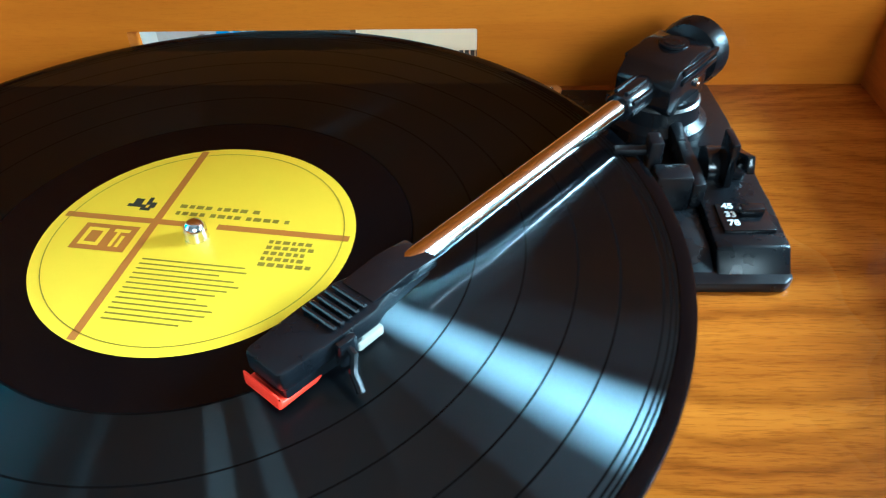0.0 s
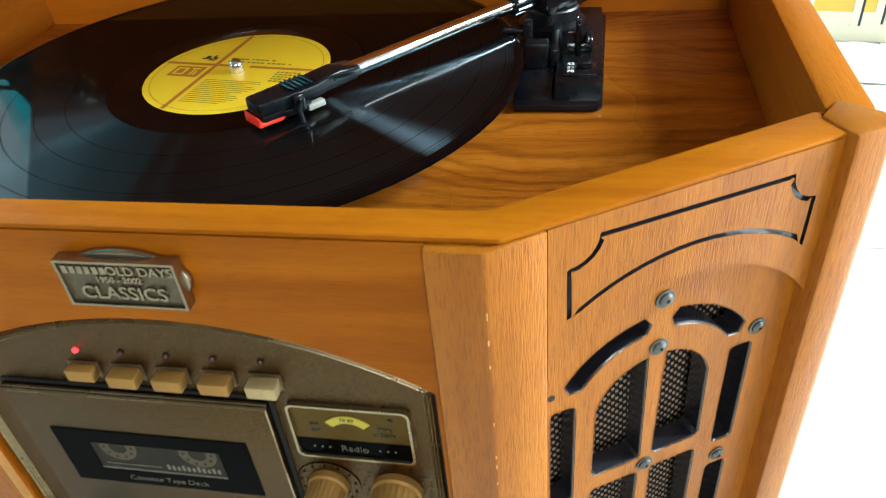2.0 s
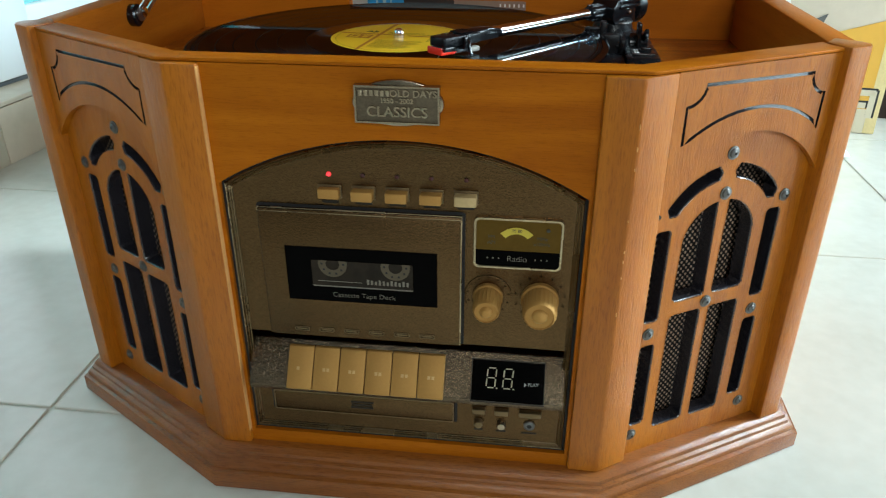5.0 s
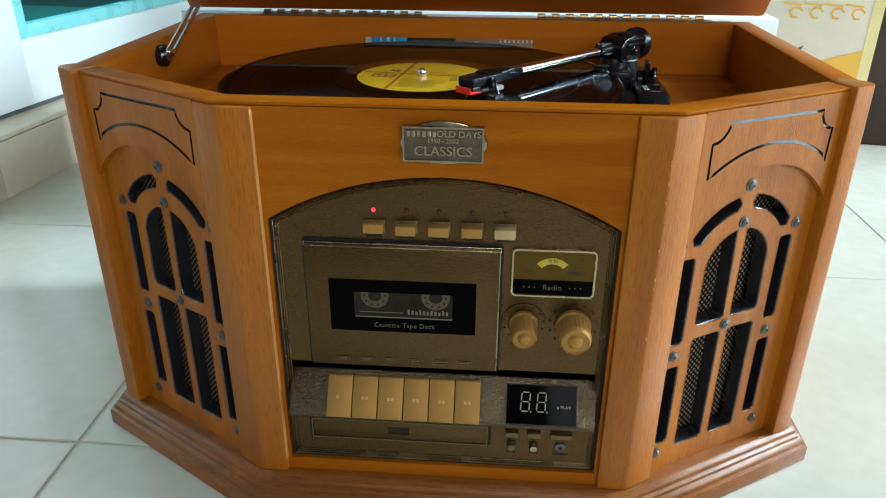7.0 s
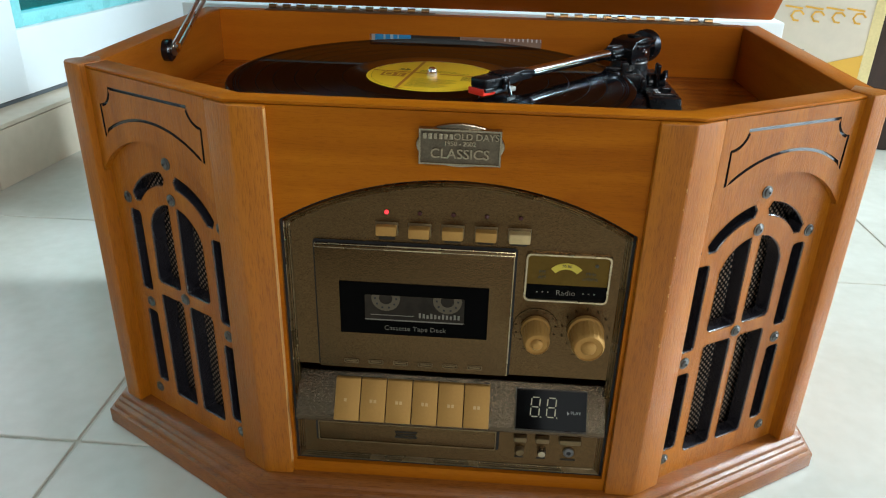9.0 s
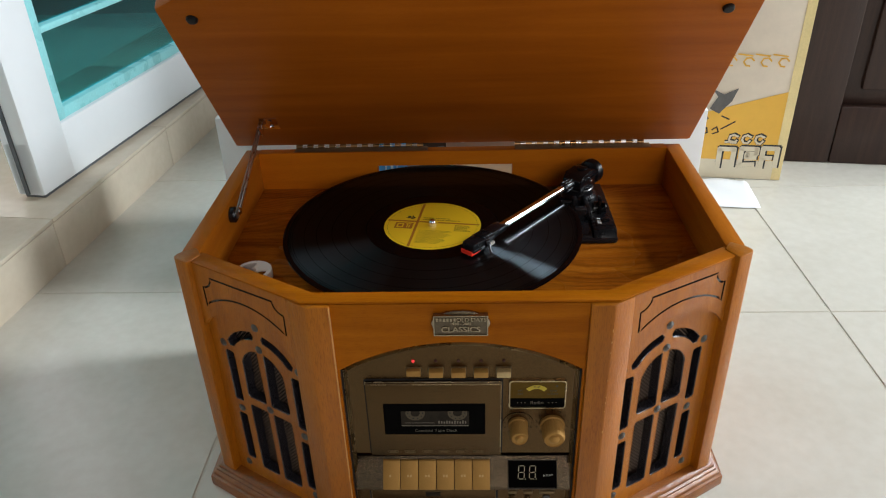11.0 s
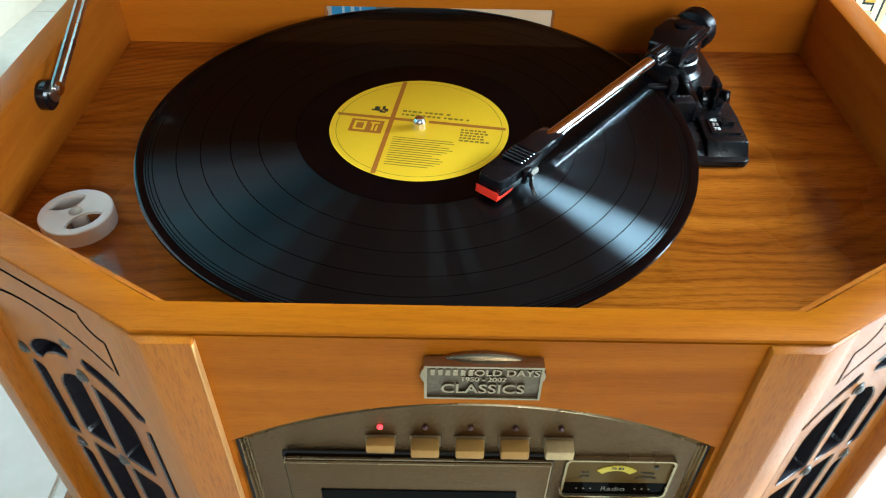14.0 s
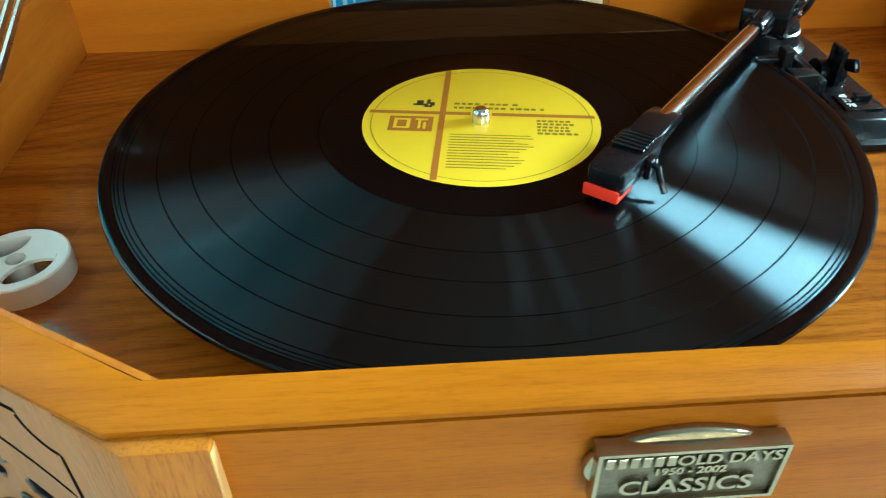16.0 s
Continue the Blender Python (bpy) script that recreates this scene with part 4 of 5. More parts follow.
# knobs
def knob(x, z, r, h):
    bm = bmesh.new()
    prof = [(r * 1.0, 0.0), (r * 1.0, h * 0.15), (r * 0.93, h * 0.2), (r * 0.90, h * 0.84), (r * 0.80, h * 0.97), (r * 0.74, h), (r * 0.72, h * 0.955), (r * 0.42, h * 0.95), (r * 0.40, h * 0.985), (r * 0.25, h * 1.07), (0, h * 1.10)]
    rings = lathe(bm, prof, None, 48)
    for ring in rings[2:5]:
        for i, v in enumerate(ring):
            if i % 2:
                v.co.x *= 0.955
                v.co.y *= 0.955
    m = Matrix.Translation((x, -0.0006, z)) @ UPRIGHT
    for v in bm.verts:
        v.co = m @ v.co
    k = part("knob", bm, GOLD, panel, "fluted gold control knob")
    bm = bmesh.new()
    lathe(bm, [(0.0, 0.0), (r + 0.0052, 0.0), (r + 0.0052, 0.0004), (r + 0.0046, 0.0006), (r + 0.001, 0.0006)], m, 40)
    part("knob_plate", bm, BRONZE, panel) if r < 0.01 else bm.free()
    bm = bmesh.new()
    for i in range(11):
        a0 = radians(-45 + i * 27)
        lathe(bm, [(0.0007, 0), (0.0007, 0.0004), (0, 0.0005)], Matrix.Translation((x + (r + 0.0035) * math.cos(a0), -0.0014, z + (r + 0.0035) * math.sin(a0))) @ UPRIGHT, 6)
    box(bm, x - 0.0075, x + 0.0075, -0.0007, -0.0003, z - r - 0.0085, z - r - 0.0068)
    part("knob_scale", bm, BRONZE, panel, soft=False)


knob(0.0515, 0.1565, 0.0090, 0.0195)
knob(0.0823, 0.1565, 0.0112, 0.0205)

# projecting key strip
bm = bmesh.new()
prism(bm, [(0.011, 0.1128), (0.0035, 0.1128), (-0.0128, 0.0868), (-0.0124, 0.0828), (-0.0030, 0.0818), (0.011, 0.0815)], -0.1010, 0.1010, "x", 0.001)
strip = part("key_strip", bm, BRONZE_HAMMERED, panel, "projecting bronze strip of cassette keys")


def on_strip(u, v, d):
    """v from 0 at the strip's foot to 1 at its head."""
    y0, z0, y1, z1 = -0.0128, 0.0868, 0.0035, 0.1128
    n = Vector((0, -(z1 - z0), (y1 - y0))).normalized()
    return Vector((u, y0 + (y1 - y0) * v, z0 + (z1 - z0) * v)) + n * d


for i in range(6):
    x0 = -0.0755 + i * 0.01695
    bm = bmesh.new()
    vs = [bm.verts.new(on_strip(a, v, d)) for a in (x0 + 0.0002, x0 + 0.01665) for v, d in ((-0.05, 0.0), (-0.03, 0.0030), (0.86, 0.0022), (0.90, 0.0))]
    for f in ((0, 1, 2, 3), (7, 6, 5, 4), (0, 4, 5, 1), (1, 5, 6, 2), (2, 6, 7, 3), (3, 7, 4, 0)):
        bm.faces.new([vs[j] for j in f])
    bmesh.ops.bevel(bm, geom=bm.edges[:], offset=0.0006, segments=2, profile=0.5, affect="EDGES")
    key = part("cassette_key", bm, GOLD, strip, "gold cassette key")
    bm = bmesh.new()
    for kx in range(2 if i else 1):
        c0 = x0 + 0.0084 + (kx - 0.5) * 0.0026
        vs = [bm.verts.new(on_strip(c0 + a, v, 0.0028)) for a, v in ((-0.0009, 0.36), (0.0009, 0.36), (0.0009, 0.43), (-0.0009, 0.43))]
        bm.faces.new(vs)
    part("key_symbol", bm, plain("pale_gold_print", (0.52, 0.33, 0.12), 0.4), key, soft=False)

# lit counter
bm = bmesh.new()
vs = [bm.verts.new(on_strip(a, v, d)) for d in (0.0, 0.0012) for a, v in ((0.0435, 0.02), (0.0885, 0.02), (0.0885, 0.84), (0.0435, 0.84))]
for f in ((0, 1, 2, 3), (4, 7, 6, 5), (0, 4, 5, 1), (1, 5, 6, 2), (2, 6, 7, 3), (3, 7, 4, 0)):
    bm.faces.new([vs[j] for j in f])
display = part("track_display", bm, FILM, strip, "black track number display", soft=False)


for x0, x1, v0, v1 in ((0.0430, 0.0890, -0.02, 0.012), (0.0430, 0.0890, 0.846, 0.87), (0.0430, 0.0435, 0.012, 0.846), (0.0885, 0.0890, 0.012, 0.846)):
    bm = bmesh.new()
    vs = [bm.verts.new(on_strip(a, v, d)) for d in (0.0, 0.0010) for a, v in ((x0, v0), (x1, v0), (x1, v1), (x0, v1))]
    for f in ((0, 1, 2, 3), (4, 7, 6, 5), (0, 4, 5, 1), (1, 5, 6, 2), (2, 6, 7, 3), (3, 7, 4, 0)):
        bm.faces.new([vs[j] for j in f])
    part("display_rim", bm, BRONZE_DARK, display, soft=False)


def segment(bm, x, v, w, h, lean=0.0):
    q = [bm.verts.new(on_strip(x + a + (v + b) * lean, v + b, 0.0014)) for a, b in ((-w, -h), (w, -h), (w, h), (-w, h))]
    bm.faces.new(q)


bm = bmesh.new()
for cx_ in (0.0546, 0.0650):
    for vv in (0.29, 0.49, 0.69):
        segment(bm, cx_, vv, 0.0020, 0.011, 0.002)
    for vv in (0.39, 0.59):
        for sx in (-0.0029, 0.0029):
            segment(bm, cx_ + sx * 0.94, vv, 0.00036, 0.074, 0.002)
    segment(bm, cx_ + 0.0046, 0.285, 0.00045, 0.014)
part("digits", bm, DIGIT, display, "softly lit digits 8.8.", soft=False)
lettering("play_lettering", "PLAY", 0.0030, Matrix.Translation(on_strip(0.0818, 0.40, 0.0015)) @ Matrix.Rotation(radians(90 - 32), 4, "X"), GREY_INK, display, 0.0001)
bm = bmesh.new()
bm.faces.new([bm.verts.new(on_strip(0.0762 + a, 0.39 + b, 0.0015)) for a, b in ((0.0, -0.04), (0.0016, 0.0), (0.0, 0.04))])
part("play_arrow", bm, GREY_INK, display, soft=False)

# disc tray and small controls
bm = bmesh.new()
pierced(bm, rounded(-0.0908, 0.0338, 0.0585, 0.0778, 0.001, 2), [], -0.0012, 0.0, lambda u, v, d: Vector((u, d, v)))
part("tray_gap", bm, INNER, panel, soft=False)
bm = bmesh.new()
box(bm, -0.0892, 0.0322, -0.0036, -0.0008, 0.0598, 0.0765, 0.0009)
tray = part("disc_tray", bm, BRONZE, panel, "bronze disc tray front")
bm = bmesh.new()
pierced(bm, rounded(-0.0888, 0.0318, 0.0602, 0.0761, 0.001, 2), [rounded(-0.0881, 0.0311, 0.0609, 0.0754, 0.0008, 2)], -0.0040, -0.0034, lambda u, v, d: Vector((u, d, v)))
part("tray_edge", bm, BRONZE_BROWN, tray, soft=False)
bm = bmesh.new()
for i, w in enumerate((0.0075, 0.0068, 0.0075)):
    z = 0.0655 + i * 0.0022
    box(bm, -0.0290 - w, -0.0290 + w, -0.0039, -0.0035, z, z + 0.0014)
part("tray_mark", bm, BRONZE_DARK, tray, "embossed dark mark", soft=False)
for x, w in ((0.0480, 0.0042), (0.0628, 0.0044), (0.0812, 0.0072)):
    bm = bmesh.new()
    box(bm, x - w, x + w, -0.0040, 0.0, 0.0683, 0.0722, 0.0006)
    part("function_button", bm, BRONZE_BROWN, panel, "small bronze function button")
    bm = bmesh.new()
    box(bm, x - w * 1.1, x + w * 1.1, -0.0007, -0.0003, 0.0738, 0.0750)
    box(bm, x - w * 0.7, x + w * 0.7, -0.0007, -0.0003, 0.0528, 0.0540)
    part("button_caption", bm, BRONZE_DARK, panel, soft=False)
for i, x in enumerate((0.0480, 0.0630)):
    bm = bmesh.new()
    lathe(bm, [(0.0030, 0), (0.0030, 0.003), (0.0024, 0.0042), (0, 0.0046)], Matrix.Translation((x, -0.0004, 0.0598)) @ UPRIGHT, 18)
    part("round_button", bm, PEWTER if i else BRONZE_BROWN, panel, "small round button")
bm = bmesh.new()
lathe(bm, [(0.0036, 0), (0.0036, 0.0014), (0.0030, 0.0018), (0.0017, 0.0018), (0.0015, 0.0002), (0, 0.0002)], Matrix.Translation((0.0812, -0.0004, 0.0600)) @ UPRIGHT, 20)
part("headphone_jack", bm, SCREW, panel, "chrome headphone socket")
bm = bmesh.new()
lathe(bm, [(0.0016, 0), (0.0016, 0.0016), (0, 0.0016)], Matrix.Translation((0.0812, -0.0004, 0.0600)) @ UPRIGHT, 14)
part("jack_hole", bm, INNER, panel)

# maker's plate
bm = bmesh.new()
prism(bm, [(0.0010 + 0.0246 * math.cos(radians(a)), 0.2728 + 0.0126 * math.sin(radians(a))) for a in range(0, 360, 8)], -0.0030, 0.0004, "y", 0.0011)
plate = part("name_plate", bm, PEWTER, stereo, "embossed pewter name plate")
PX, PZ0, PZ1 = 0.0010, 0.2626, 0.2828
bm = bmesh.new()
pierced(bm, [(PX - 0.0226, PZ0), (PX + 0.0226, PZ0), (PX + 0.0226, PZ1), (PX - 0.0226, PZ1)], [[(PX - 0.0216, PZ0 + 0.0010), (PX + 0.0216, PZ0 + 0.0010), (PX + 0.0216, PZ1 - 0.0010), (PX - 0.0216, PZ1 - 0.0010)]], -0.0062, -0.0012, lambda u, v, d: Vector((u, d, v)))
part("plate_rim", bm, PEWTER, plate, soft=False)
bm = bmesh.new()
box(bm, PX - 0.0217, PX + 0.0217, -0.0049, -0.0021, PZ0 + 0.0009, PZ1 - 0.0009)
part("plate_field", bm, PEWTER_DARK, plate, soft=False)
for i in range(6):
    bm = bmesh.new()
    box(bm, PX - 0.0205 + i * 0.0029, PX - 0.0184 + i * 0.0029, -0.0060, -0.0048, 0.2770, 0.2806, 0.0002, None, 1)
    part("plate_bar", bm, PEWTER, plate, soft=False)
for words, s_, x, z in (("OLD DAYS", 0.0052, 0.0088, 0.2788), ("1950 - 2002", 0.0036, 0.0, 0.2749), ("CLASSICS", 0.0078, 0.0, 0.2688)):
    lettering("plate_lettering", words, s_, front(PX + x, z, -0.0054), PEWTER, plate, 0.0006, 0.00012)

# ---------------------------------------------------------------- turntable
CX, CY, TOP = -0.0289, 0.1718, 0.2708
AT = Matrix.Translation((CX, CY, 0))
bm = bmesh.new()
lathe(bm, [(0.0, DECK), (0.112, DECK), (0.116, DECK + 0.003), (0.124, TOP - 0.008), (0.138, TOP - 0.005), (0.139, TOP - 0.0025), (0.0, TOP - 0.0025)], AT, 96)
part("platter", bm, BLACK_GLOSS, stereo, "black turntable platter")
bm = bmesh.new()
lathe(bm, [(0.0036, TOP - 0.01), (0.0037, TOP + 0.0028), (0.0034, TOP + 0.0045), (0.0024, TOP + 0.0060), (0.0012, TOP + 0.0066), (0, TOP + 0.0067)], AT, 24)
part("spindle", bm, CHROME, stereo, "rounded chrome spindle")

# tonearm base plate
bm = bmesh.new()
prism(bm, [(0.118, 0.1715), (0.160, 0.1715), (0.1635, 0.175), (0.1655, 0.296), (0.1625, 0.300), (0.080, 0.302), (0.080, 0.287), (0.104, 0.262), (0.117, 0.225)], DECK, DECK + 0.0045, "z", 0.0012)
plinth = part("arm_base", bm, BLACK_SATIN, stereo, "black plastic tonearm base plate")
bm = bmesh.new()
prism(bm, [(0.1715 + 0.004, DECK + 0.004), (0.182, DECK + 0.0115), (0.207, DECK + 0.0125), (0.214, DECK + 0.0120), (0.262, DECK + 0.0120), (0.295, DECK + 0.0100), (0.297, DECK + 0.004)], 0.1385, 0.1630, "x", 0.001)
part("arm_base_ramp", bm, BLACK_SATIN, plinth)
bm = bmesh.new()
prism(bm, [(0.176, DECK + 0.004), (0.186, DECK + 0.009), (0.225, DECK + 0.010), (0.29, DECK + 0.010), (0.292, DECK + 0.004)], 0.1180, 0.1380, "x", 0.001)
part("arm_base_step", bm, BLACK_SATIN, plinth)
bm = bmesh.new()
box(bm, 0.1425, 0.1600, 0.1885, 0.2035, DECK + 0.0105, DECK + 0.0132, 0.0006)
sw = part("speed_switch", bm, BLACK_GLOSS, plinth, "black speed selector switch")
bm = bmesh.new()
box(bm, 0.1495, 0.1575, 0.1955, 0.1995, DECK + 0.013, DECK + 0.0165, 0.0008)
part("switch_lever", bm, BLACK_GLOSS, sw)
for words, y in (("45", 0.2012), ("33", 0.1966), ("78", 0.1920)):
    lettering("speed_lettering", words, 0.0040, Matrix.Translation((0.1465, y, DECK + 0.0134)), WHITE_INK, sw, 0.0001, 0.0001)
bm = bmesh.new()
box(bm, 0.1215, 0.1345, 0.204, 0.2135, DECK + 0.009, DECK + 0.0235, 0.0015)
box(bm, 0.1345, 0.140, 0.205, 0.250, DECK + 0.009, DECK + 0.0200, 0.002)
part("cue_block", bm, BLACK_SATIN, plinth, "black cueing block")
bm = bmesh.new()
box(bm, 0.1485, 0.1515, 0.214, 0.226, DECK + 0.011, DECK + 0.0300, 0.001)
prism(bm, [(0.209, DECK + 0.021), (0.222, DECK + 0.017), (0.224, DECK + 0.022), (0.212, DECK + 0.027)], 0.1535, 0.1565, "x", 0.0008)
lathe(bm, [(0.0, 0), (0.0075, 0), (0.0075, 0.012), (0.0065, 0.0135), (0.0, 0.0135)], Matrix.Translation((0.1440, 0.226, DECK + 0.0135)) @ RX, 20)
part("cue_lever", bm, BLACK_GLOSS, plinth, "black cue lever")
bm = bmesh.new()
box(bm, 0.1200, 0.1250, 0.214, 0.222, DECK + 0.009, DECK + 0.0310, 0.001)
box(bm, 0.1085, 0.1250, 0.2175, 0.2215, DECK + 0.0235, DECK + 0.0262, 0.001)
part("arm_rest", bm, BLACK_SATIN, plinth, "black tonearm rest")
bm = bmesh.new()
lathe(bm, [(0.0, 0), (0.0052, 0), (0.0052, 0.003), (0.0046, 0.0042), (0.001, 0.0048), (0.0009, 0.0038), (0, 0.0038)], Matrix.Translation((0.094, 0.2935, DECK + 0.0045)), 16)
part("base_screw", bm, CHROME, plinth, "shiny base screw")

# tonearm, turned so that its tip rests on the record
PIV = Vector((0.1335, 0.2615, 0.0))
TIP = Vector((0.006, 0.107, 0.0))
fwd = (TIP - PIV).normalized()
right = Vector((-fwd.y, fwd.x, 0))
REACH = (TIP - PIV).length
# the arm sinks a little at its pivot and lies nearly level
ARM = Matrix(((fwd.x, right.x, 0, PIV.x), (fwd.y, right.y, 0, PIV.y), (0.0035 / REACH, 0, 1, -0.005), (0, 0, 0, 1)))
bm = bmesh.new()
lathe(bm, [(0.0, DECK + 0.009), (0.0200, DECK + 0.009), (0.0197, DECK + 0.0150), (0.0165, DECK + 0.0175), (0.0152, DECK + 0.0225), (0.0145, DECK + 0.0262), (0.0, DECK + 0.0262)], Matrix.Translation((PIV.x, PIV.y, 0)), 32)
arm = part("tonearm", bm, BLACK_SATIN, stereo, "black tonearm with chrome tube")
bm = bmesh.new()
lathe(bm, [(0.0149, DECK + 0.0228), (0.0158, DECK + 0.0236), (0.0149, DECK + 0.0246)], Matrix.Translation((PIV.x, PIV.y, 0)), 32)
part("pivot_ring", bm, SCREW, arm)
AZ = 0.2845
bm = bmesh.new()
prism(bm, [(-0.014, AZ - 0.0105), (0.013, AZ - 0.0105), (0.0175, AZ - 0.006), (0.0175, AZ + 0.003), (0.012, AZ + 0.0085), (-0.002, AZ + 0.0110), (-0.014, AZ + 0.0100)], -0.0118, 0.0118, "y", 0.0015, ARM)
part("pivot_housing", bm, BLACK_GLOSS, arm)
bm = bmesh.new()
for s in (-1, 1):
    for h in (0.0, 0.004):
        box(bm, -0.018, 0.010, s * 0.0118 - 0.0012, s * 0.0118 + 0.0012, AZ + 0.002 + h, AZ + 0.0045 + h, 0.0006, ARM)
part("housing_rib", bm, BLACK_GLOSS, arm)
bm = bmesh.new()
lathe(bm, [(0.0058, 0), (0.0058, 0.0008), (0, 0.001)], ARM @ Matrix.Translation((-0.004, 0, AZ + 0.0108)), 18)
lathe(bm, [(0.0042, 0), (0.0042, 0.0008), (0, 0.001)], ARM @ Matrix.Translation((-0.004, 0, AZ + 0.0112)), 18)
part("pivot_cap", bm, BLACK_SATIN, arm)
bm = bmesh.new()
lathe(bm, [(0.0, 0), (0.0024, 0), (0.0020, 0.0012), (0.0008, 0.0014), (0, 0.0006)], ARM @ Matrix.Translation((-0.004, 0.0118, AZ - 0.001)) @ Matrix.Rotation(radians(-90), 4, "X"), 14)
part("pivot_screw", bm, CHROME, arm)
bm = bmesh.new()
M2 = ARM @ Matrix.Translation((-0.012, 0, AZ + 0.0005)) @ Matrix.Rotation(radians(-90), 4, "Y")
lathe(bm, [(0.0, 0), (0.0085, 0), (0.0085, 0.005), (0.0128, 0.0065), (0.0138, 0.009), (0.0138, 0.0155), (0.0128, 0.0168), (0.0122, 0.0168), (0.0112, 0.0160), (0.0, 0.0158)], M2, 36)
part("counterweight", bm, BLACK_SATIN, arm, "black round counterweight")
HX, HZ = REACH - 0.0505, 0.2825
bm = bmesh.new()
tube(bm, [ARM @ Vector((0.0155, 0, AZ)), ARM @ Vector((0.020, 0, AZ)), ARM @ Vector((0.034, 0, AZ - 0.0003)), ARM @ Vector((0.0355, 0, AZ - 0.0003))], [0.0050, 0.0058, 0.0056, 0.0050], 14)
part("arm_collar", bm, BLACK_GLOSS, arm, "ribbed black collar")
bm = bmesh.new()
for k in range(7):
    a0 = radians(-70 + k * 45)
    c0 = Vector((0.0, 0.0056 * math.sin(a0), 0.0056 * math.cos(a0)))
    tube(bm, [ARM @ (Vector((0.0205, 0, AZ)) + c0), ARM @ (Vector((0.0335, 0, AZ)) + c0)], 0.0009, 6)
part("collar_rib", bm, BLACK_GLOSS, arm)
bm = bmesh.new()
tube(bm, [ARM @ Vector((0.0345, 0, AZ - 0.0003)), ARM @ Vector((HX, 0, HZ + 0.0005))], 0.0039, 20)
part("arm_tube", bm, CHROME, arm, "polished chrome arm tube")
# headshell
bm = bmesh.new()
prism(bm, [(HX - 0.006, -0.0052), (HX + 0.013, -0.0066), (HX + 0.018, -0.0082), (HX + 0.0300, -0.0080), (HX + 0.0475, -0.0070), (HX + 0.0490, -0.0058), (HX + 0.0490, 0.0058), (HX + 0.0475, 0.0070), (HX + 0.0300, 0.0080), (HX + 0.018, 0.0082), (HX + 0.013, 0.0066), (HX - 0.006, 0.0052)], 0.2800, 0.2862, "z", 0.0010, ARM)
shell = part("headshell", bm, BLACK_SATIN, arm, "black headshell")
bm = bmesh.new()
prism(bm, [(HX - 0.008, 0.2860), (HX + 0.004, 0.2876), (HX + 0.017, 0.2868), (HX + 0.017, 0.2850), (HX - 0.008, 0.2820)], -0.0062, 0.0062, "y", 0.0008, ARM)
part("shell_neck", bm, BLACK_GLOSS, shell)
bm = bmesh.new()
for k in range(5):
    box(bm, HX + 0.0190 + k * 0.0026, HX + 0.0204 + k * 0.0026, -0.0062, 0.0062, 0.2864, 0.2877, 0.0004, ARM, 1)
part("shell_fin", bm, BLACK_GLOSS, shell)
bm = bmesh.new()
box(bm, HX + 0.022, HX + 0.0480, -0.0066, 0.0066, 0.2750, 0.2800, 0.001, ARM)
part("cartridge", bm, BLACK_GLOSS, shell, "black phono cartridge")
bm = bmesh.new()
prism(bm, [(HX + 0.0360, 0.2768), (HX + 0.0492, 0.2772), (HX + 0.0499, 0.2800), (HX + 0.0506, 0.2800), (HX + 0.0508, 0.2752), (HX + 0.0385, 0.2750)], -0.0068, 0.0068, "y", 0.0006, ARM)
part("stylus_guard", bm, RED, shell, "bright red stylus holder")
bm = bmesh.new()
tube(bm, [ARM @ Vector((HX + 0.030, 0.0085, 0.2835)), ARM @ Vector((HX + 0.0305, 0.0125, 0.2825)), ARM @ Vector((HX + 0.033, 0.0145, 0.2800)), ARM @ Vector((HX + 0.034, 0.0175, 0.2755))], 0.0012, 8)
box(bm, HX + 0.027, HX + 0.033, 0.0080, 0.0105, 0.2775, 0.2858, 0.0008, ARM)
part("finger_lift", bm, BLACK_GLOSS, shell, "black finger lift")
bm = bmesh.new()
box(bm, HX + 0.015, HX + 0.0245, 0.0030, 0.0072, 0.2742, 0.2775, 0.0008, ARM)
part("cartridge_pin", bm, plain("grey_clip", (0.3, 0.28, 0.24), 0.5), shell, "pale cartridge clip")
bm = bmesh.new()
tube(bm, [ARM @ Vector((HX + 0.0455, 0, 0.2745)), ARM @ Vector((HX + 0.0475, 0, TOP + 0.0018))], [0.0006, 0.0002], 6)
part("needle", bm, STEEL, shell)

# ---------------------------------------------------------------- the record
R0 = 0.1526
record = thing("record", "black vinyl long-playing record with a yellow label, lying on the platter", "record", at=(CX, CY, TOP))
gaps = [0.0680, 0.0882, 0.1032, 0.1188, 0.1312, 0.1432, 0.1452, 0.1466]
bm = bmesh.new()
prof = [(0.0036, -0.0022), (R0 - 0.001, -0.0022), (R0, -0.0015), (R0 - 0.0003, -0.0003), (R0 - 0.0018, 0.0002), (R0 - 0.0035, 0.0), (R0 - 0.0048, -0.0001)]
lathe(bm, prof, None, 160)
part("disc_edge", bm, VINYL_SMOOTH, record)
edges = [0.0680] + gaps[1:] + [R0 - 0.0048]
for a, b in zip(edges, edges[1:]):
    bm = bmesh.new()
    lathe(bm, [(a + 0.0003, -0.0001), (b - 0.0003, -0.0001)], None, 160)
    part("groove_band", bm, VINYL, record, "fine grooved vinyl", upward=True)
for g in gaps:
    bm = bmesh.new()
    lathe(bm, [(g - 0.0003, -0.0001), (g + 0.0003, -0.0001)], None, 160)
    part("track_gap", bm, VINYL_GAP, record, upward=True)
bm = bmesh.new()
lathe(bm, [(0.0500, 0.0001), (0.0512, -0.0001), (0.0677, -0.0001)], None, 128)
part("run_out", bm, VINYL_SMOOTH, record, "smooth dark run-out ring", upward=True)
bm = bmesh.new()
